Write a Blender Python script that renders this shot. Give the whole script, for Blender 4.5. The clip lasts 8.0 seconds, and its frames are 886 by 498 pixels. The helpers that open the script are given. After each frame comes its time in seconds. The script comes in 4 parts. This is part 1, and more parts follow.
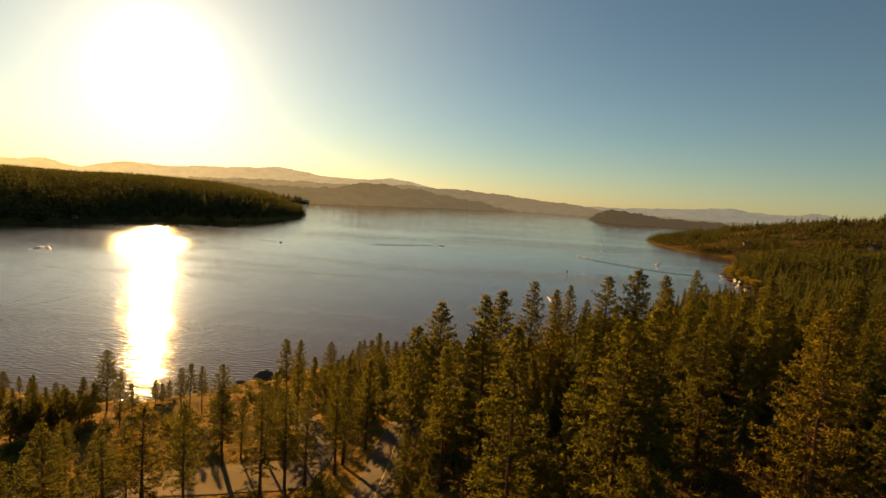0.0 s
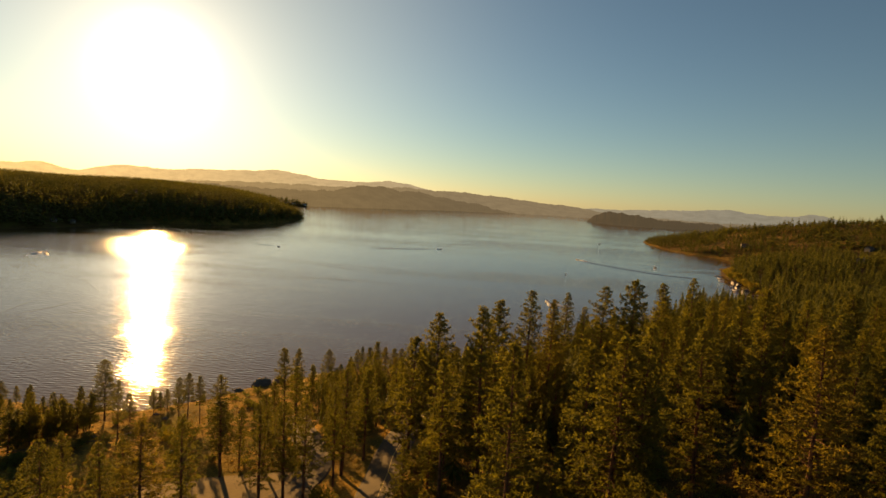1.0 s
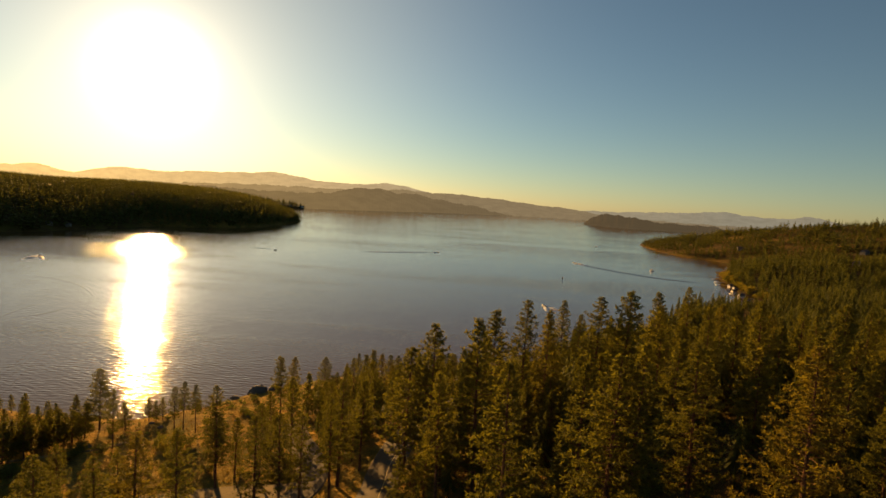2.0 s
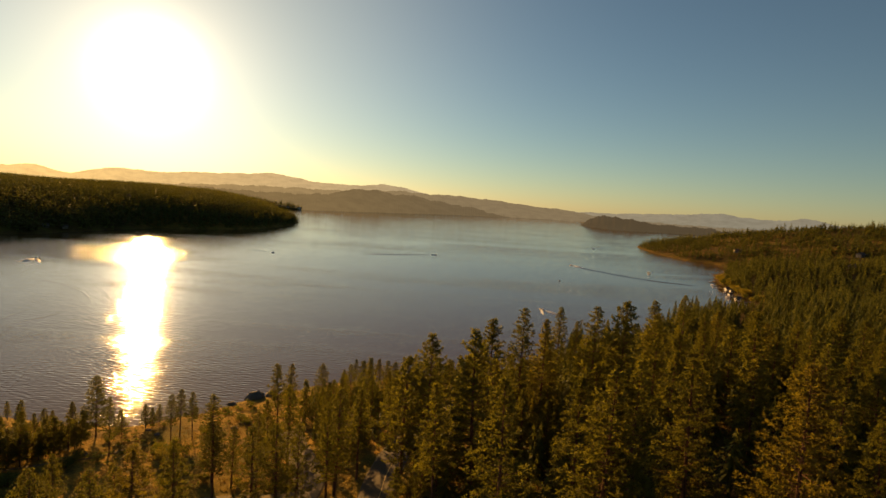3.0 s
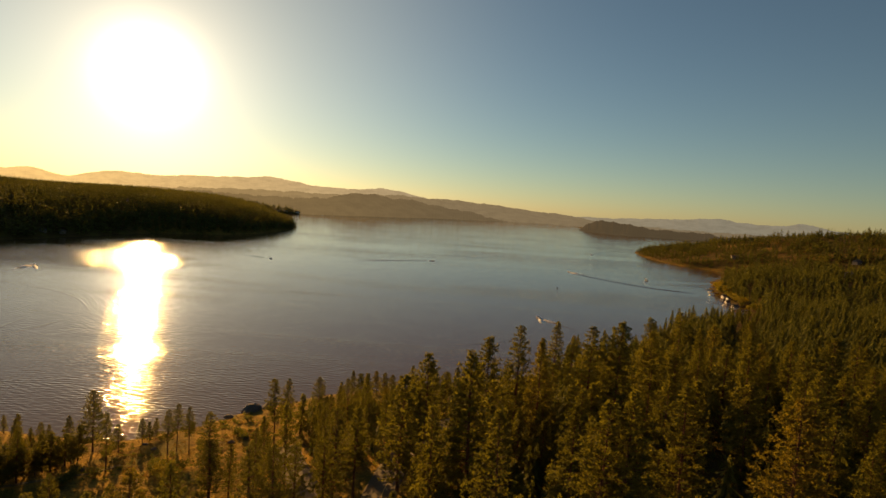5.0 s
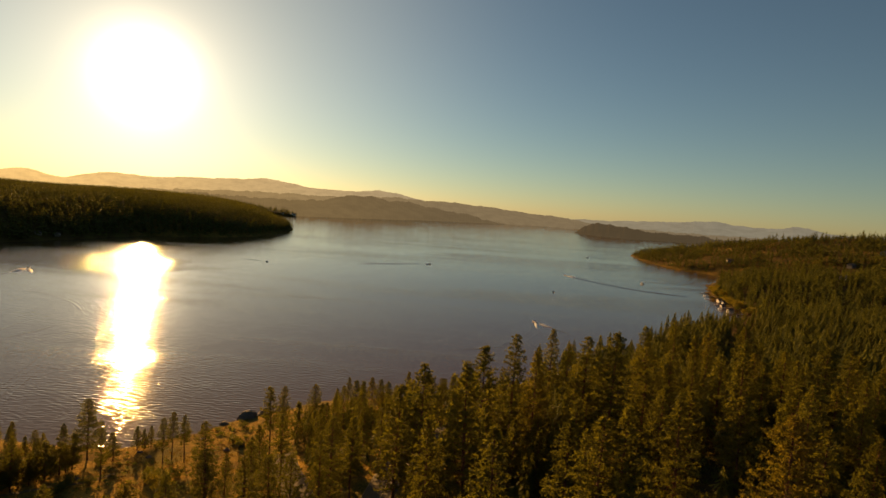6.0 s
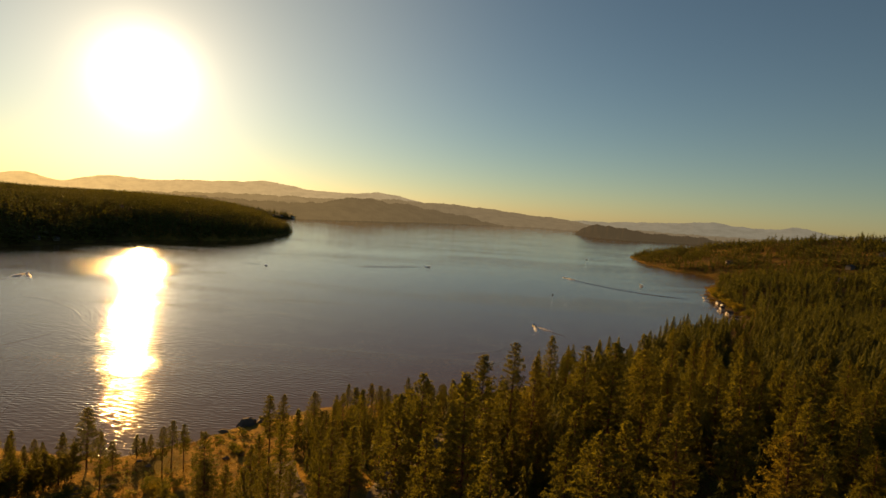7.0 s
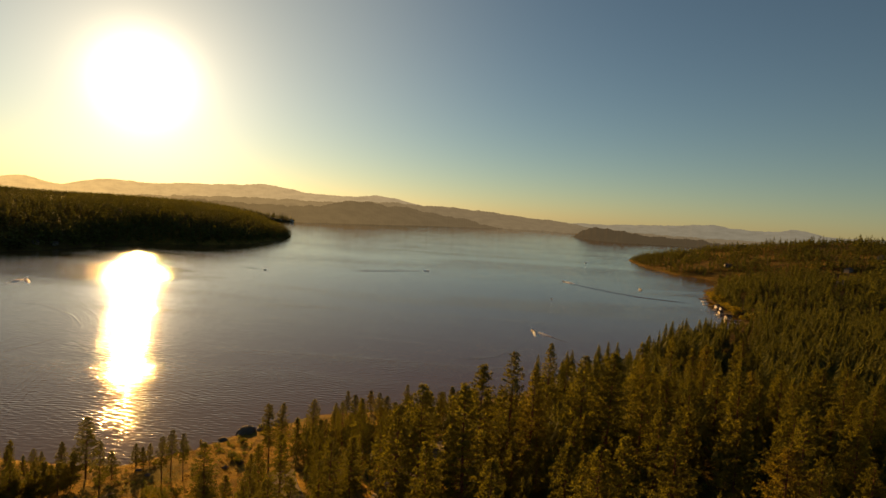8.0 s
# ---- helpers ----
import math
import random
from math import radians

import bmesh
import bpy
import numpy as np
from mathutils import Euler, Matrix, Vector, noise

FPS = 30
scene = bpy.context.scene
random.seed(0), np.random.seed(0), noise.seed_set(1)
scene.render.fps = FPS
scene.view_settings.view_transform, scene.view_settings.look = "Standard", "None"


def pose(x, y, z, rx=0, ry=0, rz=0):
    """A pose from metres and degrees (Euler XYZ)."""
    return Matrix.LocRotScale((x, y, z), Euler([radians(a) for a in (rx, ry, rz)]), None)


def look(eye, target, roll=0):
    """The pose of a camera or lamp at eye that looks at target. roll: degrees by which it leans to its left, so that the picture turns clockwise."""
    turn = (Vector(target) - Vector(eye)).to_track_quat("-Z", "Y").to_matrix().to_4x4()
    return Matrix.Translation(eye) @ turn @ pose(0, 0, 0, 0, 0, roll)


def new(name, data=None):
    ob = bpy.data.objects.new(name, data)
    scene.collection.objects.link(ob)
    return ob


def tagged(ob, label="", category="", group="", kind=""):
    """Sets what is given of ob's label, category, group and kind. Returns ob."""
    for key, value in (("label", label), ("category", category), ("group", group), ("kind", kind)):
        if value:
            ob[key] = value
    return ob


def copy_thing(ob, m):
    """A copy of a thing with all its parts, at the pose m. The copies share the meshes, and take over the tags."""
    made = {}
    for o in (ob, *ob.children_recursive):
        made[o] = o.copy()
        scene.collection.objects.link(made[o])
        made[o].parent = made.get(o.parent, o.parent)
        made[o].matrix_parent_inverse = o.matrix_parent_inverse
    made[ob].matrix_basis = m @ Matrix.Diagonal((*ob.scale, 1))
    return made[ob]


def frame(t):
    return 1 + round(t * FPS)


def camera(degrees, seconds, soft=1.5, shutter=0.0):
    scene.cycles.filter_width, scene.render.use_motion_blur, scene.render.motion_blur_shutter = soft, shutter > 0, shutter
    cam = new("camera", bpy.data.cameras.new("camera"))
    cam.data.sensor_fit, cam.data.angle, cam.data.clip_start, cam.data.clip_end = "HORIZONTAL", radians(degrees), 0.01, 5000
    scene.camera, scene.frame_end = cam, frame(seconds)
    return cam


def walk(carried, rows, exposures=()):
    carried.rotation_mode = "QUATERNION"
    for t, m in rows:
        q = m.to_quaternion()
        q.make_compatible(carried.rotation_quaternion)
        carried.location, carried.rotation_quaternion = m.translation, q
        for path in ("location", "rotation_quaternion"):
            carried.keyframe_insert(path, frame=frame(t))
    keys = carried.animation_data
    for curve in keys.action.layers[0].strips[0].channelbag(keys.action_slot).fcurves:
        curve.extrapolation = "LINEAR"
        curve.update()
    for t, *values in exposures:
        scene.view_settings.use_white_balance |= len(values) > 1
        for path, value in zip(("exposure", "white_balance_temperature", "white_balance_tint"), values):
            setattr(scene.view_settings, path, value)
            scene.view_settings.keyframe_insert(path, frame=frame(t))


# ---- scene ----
cam = camera(78.3, 8.0, soft=1.5)
PATH = [
    (0, (0.799, 0.889, 77.971), (0.756, 2.879, 77.772), 4.1),
    (0.5, (0.798, 0.894, 78.964), (0.76, 2.885, 78.769), 4.0),
    (1, (0.841, 0.817, 79.979), (0.804, 2.808, 79.788), 3.9),
    (1.5, (0.962, 0.948, 81.013), (0.929, 2.939, 80.826), 3.9),
    (3, (1.023, 0.76, 84.083), (1.004, 2.752, 83.904), 4.0),
    (3.5, (1.022, 0.638, 85.081), (1.003, 2.63, 84.903), 4.1),
    (4, (1.09, 0.549, 86.097), (1.07, 2.541, 85.922), 4.1),
    (4.5, (1.042, 0.371, 87.007), (1.024, 2.363, 86.837), 4.1),
    (6, (1.088, 0.045, 89.896), (1.087, 2.039, 89.739), 4.3),
    (6.5, (1.073, -0.101, 90.935), (1.076, 1.893, 90.781), 4.2),
    (7, (1.169, -0.071, 91.898), (1.17, 1.923, 91.747), 4.1),
    (7.5, (1.106, -0.197, 92.863), (1.108, 1.798, 92.717), 4.0),
    (8, (1.021, -0.351, 93.809), (1.025, 1.644, 93.668), 4.0),
]
walk(cam, [(t, look(eye, target, roll)) for t, eye, target, roll in PATH],
     exposures=[(0.0, 1.04, 9800, 8), (8.0, 0.74, 10300, 9)])

# ---- sky and sun ----
SUN_AZ, SUN_EL = radians(-29.2), radians(9.7)
TO_SUN = Vector((math.sin(SUN_AZ) * math.cos(SUN_EL), math.cos(SUN_AZ) * math.cos(SUN_EL), math.sin(SUN_EL)))

world = bpy.data.worlds.new("evening_sky")
world.use_nodes = True
scene.world = world
wn, wl = world.node_tree.nodes, world.node_tree.links
wn.clear()
sky = wn.new("ShaderNodeTexSky")
sky.sky_type, sky.sun_disc = "NISHITA", False
sky.sun_elevation, sky.sun_rotation = SUN_EL, SUN_AZ
sky.altitude, sky.air_density, sky.dust_density, sky.ozone_density = 700, 1.0, 0.2, 3.7
back = wn.new("ShaderNodeBackground")
back.inputs["Strength"].default_value = 0.05
wl.new(sky.outputs["Color"], back.inputs["Color"])
# The bright haze round the low sun.
way = wn.new("ShaderNodeTexCoord")
dot = wn.new("ShaderNodeVectorMath")
dot.operation = "DOT_PRODUCT"
dot.inputs[1].default_value = TO_SUN
wl.new(way.outputs["Generated"], dot.inputs[0])


def aureole(power, strength, color):
    keep = wn.new("ShaderNodeMath")
    keep.operation = "MAXIMUM"
    keep.inputs[1].default_value = 0.0
    wl.new(dot.outputs["Value"], keep.inputs[0])
    fall = wn.new("ShaderNodeMath")
    fall.operation = "POWER"
    fall.inputs[1].default_value = power
    wl.new(keep.outputs[0], fall.inputs[0])
    size = wn.new("ShaderNodeMath")
    size.operation = "MULTIPLY"
    size.inputs[1].default_value = strength
    wl.new(fall.outputs[0], size.inputs[0])
    glow = wn.new("ShaderNodeBackground")
    glow.inputs["Color"].default_value = (*color, 1)
    wl.new(size.outputs[0], glow.inputs["Strength"])
    return glow


def add_shaders(a, b):
    both = wn.new("ShaderNodeAddShader")
    wl.new(a.outputs[0], both.inputs[0])
    wl.new(b.outputs[0], both.inputs[1])
    return both


total = add_shaders(back, aureole(700, 1.7, (1.0, 0.95, 0.84)))
total = add_shaders(total, aureole(110, 0.24, (0.98, 0.88, 0.78)))
total = add_shaders(total, aureole(12, 0.17, (1.0, 0.95, 0.68)))
world_out = wn.new("ShaderNodeOutputWorld")
wl.new(total.outputs[0], world_out.inputs["Surface"])

lamp = bpy.data.lights.new("sun", "SUN")
lamp.energy, lamp.angle, lamp.color = 5.0, radians(0.53), (1.0, 0.60, 0.25)
sun = new("sun", lamp)
sun.matrix_world = look(TO_SUN * 500, (0, 0, 0))


# ---- materials ----
class Shade:
    """A small helper to wire a node material."""

    def __init__(self, name):
        self.m = bpy.data.materials.new(name)
        self.m.use_nodes = True
        self.n, self.l = self.m.node_tree.nodes, self.m.node_tree.links
        self.bsdf = self.n["Principled BSDF"]
        self.out = self.n["Material Output"]

    def put(self, value, socket):
        if hasattr(value, "is_output"):
            self.l.new(value, socket)
        elif isinstance(value, tuple) and len(value) == 3 and socket.type == "RGBA":
            socket.default_value = (*value, 1)
        else:
            socket.default_value = value

    def node(self, kind, out=0, **kw):
        nd = self.n.new(kind)
        for key, value in kw.items():
            if key == "ins":
                for k, v in value.items():
                    self.put(v, nd.inputs[k])
            elif key == "operation":
                nd.operation = value
            elif key == "wave_type":
                nd.wave_type = value
            elif key == "distance":
                nd.distance = value
            elif key == "feature":
                nd.feature = value
        return nd.outputs[out]

    def place(self, scale=(1, 1, 1)):
        where = self.node("ShaderNodeNewGeometry", "Position")
        return self.node("ShaderNodeVectorMath", operation="MULTIPLY", ins={0: where, 1: scale}) if scale != (1, 1, 1) else where

    def noise(self, scale, detail=3.0, rough=0.55, at=None, warp=0.0):
        return self.node("ShaderNodeTexNoise", ins={"Vector": at or self.place(), "Scale": scale, "Detail": detail, "Roughness": rough, "Distortion": warp})

    def ramp(self, value, stops):
        nd = self.n.new("ShaderNodeValToRGB")
        while len(nd.color_ramp.elements) < len(stops):
            nd.color_ramp.elements.new(0.5)
        for el, (p, c) in zip(nd.color_ramp.elements, stops):
            el.position, el.color = p, (*c, 1) if isinstance(c, tuple) else (c, c, c, 1)
        self.put(value, nd.inputs[0])
        return nd.outputs[0]

    def mix(self, fac, a, b):
        nd = self.n.new("ShaderNodeMix")
        nd.data_type = "RGBA"
        self.put(fac, nd.inputs[0])
        self.put(a, nd.inputs[6])
        self.put(b, nd.inputs[7])
        return nd.outputs[2]

    def math(self, op, a, b=0.0):
        return self.node("ShaderNodeMath", operation=op, ins={0: a, 1: b})

    def bump(self, height, strength, dist, base=None):
        ins = {"Height": height, "Strength": strength, "Distance": dist}
        if base is not None:
            ins["Normal"] = base
        return self.node("ShaderNodeBump", ins=ins)

    def surface(self, **kw):
        for key, value in kw.items():
            self.put(value, self.bsdf.inputs[key.replace("_", " ")])
        return self.m


def leafy(name, dark, light, through_light=0.45, rust=None, whole_share=0.45, vary=1.0):
    """Needles or leaves: matt, lit through from behind, each clump and each tree a little different."""
    s = Shade(name)
    island = s.node("ShaderNodeNewGeometry", "Random Per Island")
    whole = s.node("ShaderNodeObjectInfo", "Random")
    tone = s.math("ADD", s.math("MULTIPLY", island, 1 - whole_share), s.math("MULTIPLY", whole, whole_share))
    tone = s.math("ADD", s.math("MULTIPLY", s.math("SUBTRACT", tone, 0.5), vary), 0.5)
    patch = s.noise(0.16, 1.5, 0.5)
    tone = s.math("ADD", tone, s.math("MULTIPLY", s.math("SUBTRACT", patch, 0.5), 0.9))
    color = s.ramp(tone, [(0.1, dark), (0.9, light)])
    if rust is not None:
        color = s.mix(s.ramp(whole, [(0.86, 0.0), (1.0, 0.22)]), color, rust)
    s.surface(Base_Color=color, Roughness=0.7, Specular_IOR_Level=0.15)
    gold = s.mix(0.15, color, (0.26, 0.21, 0.03))
    glow = s.node("ShaderNodeBsdfTranslucent", ins={"Color": gold})
    both = s.node("ShaderNodeMixShader", ins={0: through_light, 1: s.bsdf.outputs[0], 2: glow})
    s.l.new(both, s.out.inputs["Surface"])
    return s.m


def make_ground():
    s = Shade("dry_hillside")
    big, mid, fine = s.noise(0.012, 4), s.noise(0.09, 5, 0.62), s.noise(1.6, 4, 0.7)
    straw = s.mix(s.ramp(fine, [(0.3, 0.0), (0.7, 1.0)]), (0.17, 0.090, 0.015), (0.47, 0.28, 0.055))
    litter = s.mix(fine, (0.030, 0.021, 0.009), (0.088, 0.056, 0.020))
    green = s.mix(fine, (0.050, 0.048, 0.010), (0.125, 0.105, 0.018))
    where = s.place()
    off = s.node("ShaderNodeVectorMath", operation="SUBTRACT", ins={0: where, 1: (-70.0, 160.0, 5.0)})
    away = s.node("ShaderNodeVectorMath", 1, operation="LENGTH", ins={0: off})
    open_land = s.ramp(s.math("DIVIDE", s.math("ADD", away, s.math("MULTIPLY", mid, 60.0)), 400.0), [(0.22, 1.0), (0.36, 0.1)])
    north = s.node("ShaderNodeSeparateXYZ", 1, ins={0: where})
    bay = s.ramp(s.math("DIVIDE", north, 2000.0), [(0.44, 0.0), (0.47, 0.5), (0.74, 0.5), (0.78, 0.0)])
    open_land = s.math("MAXIMUM", open_land, bay)
    cover = s.math("MULTIPLY", s.ramp(mid, [(0.34, 0.25), (0.52, 1.0)]), open_land)
    base = s.mix(cover, litter, straw)
    base = s.mix(s.ramp(s.noise(0.05, 4, 0.6, at=s.place((1.0, 1.0, 0.2))), [(0.48, 0.0), (0.62, 0.8)]), base, green)
    base = s.mix(s.ramp(big, [(0.45, 0.0), (0.62, 0.4)]), base, litter)
    bump = s.bump(s.math("ADD", fine, s.math("MULTIPLY", mid, 2.0)), 0.8, 0.5)
    return s.surface(Base_Color=base, Roughness=1.0, Specular_IOR_Level=0.05, Normal=bump)


def make_water():
    s = Shade("lake_water")
    streak = s.noise(0.0042, 5, 0.62, at=s.place((0.30, 1.9, 1.0)), warp=0.8)
    breeze = s.ramp(streak, [(0.42, 0.25), (0.52, 0.6), (0.59, 1.5)])
    where = s.place()
    off = s.node("ShaderNodeVectorMath", operation="MULTIPLY", ins={0: s.node("ShaderNodeVectorMath", operation="SUBTRACT", ins={0: where, 1: (-392.0, 600.0, 0.0)}), 1: (0.0072, 0.0125, 1.0)})
    puff = s.ramp(s.math("ADD", s.node("ShaderNodeVectorMath", 1, operation="LENGTH", ins={0: off}), s.math("MULTIPLY", s.math("SUBTRACT", s.noise(0.02, 4, 0.6), 0.5), 1.6)), [(0.3, 1.0), (1.0, 0.0)])
    calm = s.ramp(s.math("DIVIDE", s.node("ShaderNodeSeparateXYZ", 1, ins={0: where}), 2000.0), [(0.10, 0.7), (0.14, 0.74), (0.24, 0.78), (0.45, 0.6), (0.62, 0.75)])
    ruffle = s.math("ADD", s.math("MULTIPLY", breeze, calm), s.math("MULTIPLY", puff, 3.2))
    swell = s.noise(0.48, 2, 0.5, at=s.place((0.45, 1.0, 1.0)), warp=0.35)
    chop = s.noise(1.3, 1.5, 0.5, at=s.place((0.5, 1.0, 1.0)), warp=0.5)
    trains = []
    for turn, size in ((-68, 0.105), (-97, 0.13)):
        turned = s.node("ShaderNodeMapping", ins={"Vector": where, "Rotation": (0.0, 0.0, radians(turn))})
        trains.append(s.node("ShaderNodeTexWave", 1, ins={"Vector": turned, "Scale": size, "Distortion": 9.0, "Detail": 3.0, "Detail Scale": 0.9, "Detail Roughness": 0.6}))
    gust = s.ramp(s.noise(0.03, 3, 0.6), [(0.35, 0.15), (0.65, 1.0)])
    crest = s.math("MULTIPLY", s.math("ADD", trains[0], trains[1]), gust)
    near = s.ramp(s.math("DIVIDE", s.node("ShaderNodeSeparateXYZ", 1, ins={0: where}), 2000.0), [(0.09, 1.0), (0.17, 0.7), (0.3, 0.0)])
    normal = s.bump(s.math("MULTIPLY", swell, calm), 0.5, 0.28)
    normal = s.bump(s.math("MULTIPLY", crest, near), 0.5, 0.085, normal)
    normal = s.bump(s.math("MULTIPLY", chop, ruffle), 0.55, 0.19, normal)
    return s.surface(Base_Color=(0.102, 0.052, 0.018), Roughness=0.065, IOR=1.33, Normal=normal)


def make_asphalt(name, dark, light):
    s = Shade(name)
    fine, stain = s.noise(14, 3, 0.7), s.noise(0.25, 4, 0.6)
    base = s.mix(s.math("ADD", s.math("MULTIPLY", fine, 0.5), s.math("MULTIPLY", stain, 0.6)), dark, light)
    crack = s.node("ShaderNodeTexVoronoi", feature="DISTANCE_TO_EDGE", ins={"Vector": s.place(), "Scale": 0.22})
    base = s.mix(s.ramp(crack, [(0.0, 0.6), (0.012, 0.0)]), base, (0.02, 0.018, 0.015))
    return s.surface(Base_Color=base, Roughness=0.9, Specular_IOR_Level=0.15, Normal=s.bump(fine, 0.3, 0.02))


def make_bark():
    s = Shade("pine_bark")
    plate = s.noise(3.0, 4, 0.7, at=s.place((1.0, 1.0, 0.25)))
    base = s.ramp(plate, [(0.35, (0.035, 0.02, 0.013)), (0.62, (0.17, 0.085, 0.045))])
    return s.surface(Base_Color=base, Roughness=0.95, Specular_IOR_Level=0.1, Normal=s.bump(plate, 0.9, 0.1))


def make_plain(name, color, rough=0.6, vary=0.15, scale=2.0, metal=0.0):
    s = Shade(name)
    spot = s.noise(scale, 4, 0.6)
    dim = tuple(c * (1 - vary) for c in color)
    return s.surface(Base_Color=s.mix(spot, dim, color), Roughness=rough, Metallic=metal, Normal=s.bump(spot, 0.2, 0.03))


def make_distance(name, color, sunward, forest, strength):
    """Hills so far off that the lit air before them, put into their emission, is most of what is seen; brighter towards
    the sun.
    """
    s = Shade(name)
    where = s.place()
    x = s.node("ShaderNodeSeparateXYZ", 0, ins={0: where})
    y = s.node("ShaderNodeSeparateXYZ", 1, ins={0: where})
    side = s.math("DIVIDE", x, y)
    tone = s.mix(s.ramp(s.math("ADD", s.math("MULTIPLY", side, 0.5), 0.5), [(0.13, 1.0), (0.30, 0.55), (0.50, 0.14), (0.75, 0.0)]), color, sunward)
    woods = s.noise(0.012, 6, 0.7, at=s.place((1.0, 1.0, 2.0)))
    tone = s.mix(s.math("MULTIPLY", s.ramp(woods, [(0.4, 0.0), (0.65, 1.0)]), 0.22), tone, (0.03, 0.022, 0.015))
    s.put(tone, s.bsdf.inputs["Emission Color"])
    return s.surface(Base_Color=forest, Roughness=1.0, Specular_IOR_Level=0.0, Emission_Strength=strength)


NEEDLES = leafy("pine_needles", (0.048, 0.055, 0.011), (0.160, 0.146, 0.026), 0.66, (0.20, 0.082, 0.020), 0.5, 0.55)
WOODS = leafy("conifer_boughs", (0.034, 0.048, 0.012), (0.142, 0.142, 0.031), 0.6, whole_share=0.0, vary=0.6)
LEAVES = leafy("broad_leaves", (0.06, 0.075, 0.014), (0.17, 0.16, 0.03), 0.5)
GOLD_LEAVES = leafy("golden_leaves", (0.16, 0.13, 0.02), (0.34, 0.26, 0.045), 0.5)
BARK = make_bark()
GROUND = make_ground()
WATER = make_water()
ASPHALT = make_asphalt("worn_asphalt", (0.042, 0.034, 0.025), (0.125, 0.095, 0.062))
GRAVEL = make_asphalt("dusty_turnout", (0.085, 0.056, 0.024), (0.20, 0.135, 0.058))
YELLOW = make_plain("yellow_road_paint", (0.34, 0.24, 0.07), 0.8, 0.5)
STRAW = leafy("dry_grass_blades", (0.14, 0.075, 0.016), (0.36, 0.21, 0.05), 0.4)
WHITE_PAINT = make_plain("white_paint", (0.75, 0.72, 0.66), 0.6, 0.25)
HULL = make_plain("white_hull", (0.8, 0.8, 0.78), 0.3, 0.05)
FOAM = leafy("wake_foam", (0.70, 0.76, 0.82), (0.86, 0.90, 0.94), 0.3)
PLANK = make_plain("grey_planks", (0.22, 0.19, 0.16), 0.85, 0.4, 3.0)
ROOF = make_plain("dark_roof", (0.10, 0.075, 0.06), 0.85, 0.4, 1.0)
GLASS = make_plain("dark_window", (0.02, 0.025, 0.03), 0.1, 0.2)
ROCK = make_plain("shore_rock", (0.16, 0.12, 0.085), 0.95, 0.6, 0.8)
# Haze light painted as glow on the hills; their own base colour is near black.
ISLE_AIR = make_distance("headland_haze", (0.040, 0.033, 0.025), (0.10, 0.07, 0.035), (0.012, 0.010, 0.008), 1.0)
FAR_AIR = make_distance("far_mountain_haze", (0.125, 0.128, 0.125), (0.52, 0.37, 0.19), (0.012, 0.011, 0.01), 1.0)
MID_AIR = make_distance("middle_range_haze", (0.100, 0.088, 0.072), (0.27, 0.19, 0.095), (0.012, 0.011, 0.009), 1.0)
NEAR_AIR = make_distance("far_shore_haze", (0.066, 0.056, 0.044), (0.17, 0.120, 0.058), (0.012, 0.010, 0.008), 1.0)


# ---- building helpers ----
def part(name, bm, material, parent=None, label=""):
    data = bpy.data.meshes.new(name)
    bm.to_mesh(data)
    bm.free()
    data.materials.append(material)
    ob = new(name, data)
    if parent is not None:
        ob.parent = parent
    return tagged(ob, label)


def from_arrays(name, verts, faces, material, parent=None, smooth=False):
    data = bpy.data.meshes.new(name)
    data.from_pydata([tuple(v) for v in verts], [], [tuple(f) for f in faces])
    data.materials.append(material)
    if smooth:
        data.polygons.foreach_set("use_smooth", [True] * len(data.polygons))
    data.update()
    ob = new(name, data)
    if parent is not None:
        ob.parent = parent
    return ob


def grid_faces(rows, cols, closed=False):
    out = []
    for i in range(rows - 1):
        for j in range(cols if closed else cols - 1):
            k = (j + 1) % cols
            out.append((i * cols + j, i * cols + k, (i + 1) * cols + k, (i + 1) * cols + j))
    return out


# ---- the land and the lake ----
# The lake lies at z = 0. Each land is a closed shoreline; heights rise with the way inland.
EAST_SHORE = [
    (-4900, -1500), (-2000, -900), (-900, -300), (-400, 80), (-230, 168), (-160, 181), (-146, 180), (-134, 178), (-114, 177),
    (-103, 178), (-96, 184), (-88, 191), (-80, 199), (-72, 210), (-50, 232), (-20, 245), (20, 262), (70, 300), (130, 358), (200, 425), (270, 496), (316, 552),
    (320, 590), (343, 674), (372, 756), (425, 850), (496, 950), (512, 985), (498, 1016), (470, 1056), (452, 1126), (452, 1238), (474, 1369), (500, 1440),
    (600, 1600), (900, 1900), (1500, 2200), (4900, 2400), (4900, -4900), (-4900, -4900)]
WEST_SHORE = [
    (-4900, 900), (-1500, 560), (-800, 620), (-571, 707), (-561, 747), (-545, 800), (-536, 880), (-515, 945), (-451, 985),
    (-413, 1041), (-384, 1112), (-372, 1278), (-393, 1425), (-470, 1600), (-600, 1900), (-720, 2150),
    (-700, 2245), (-640, 2280), (-622, 2312), (-680, 2345), (-900, 2330), (-1500, 2330), (-4900, 2400)]
FAR_SHORE = [
    (-4900, 2900), (-1500, 2800), (-720, 2700), (-500, 2760), (-210, 3160), (52, 3400), (450, 3760), (720, 3980), (880, 3800), (800, 3100),
    (760, 2760), (840, 2680), (960, 2720), (1120, 2740), (1700, 2500), (4900, 2450), (4900, 6000), (-4900, 6000)]


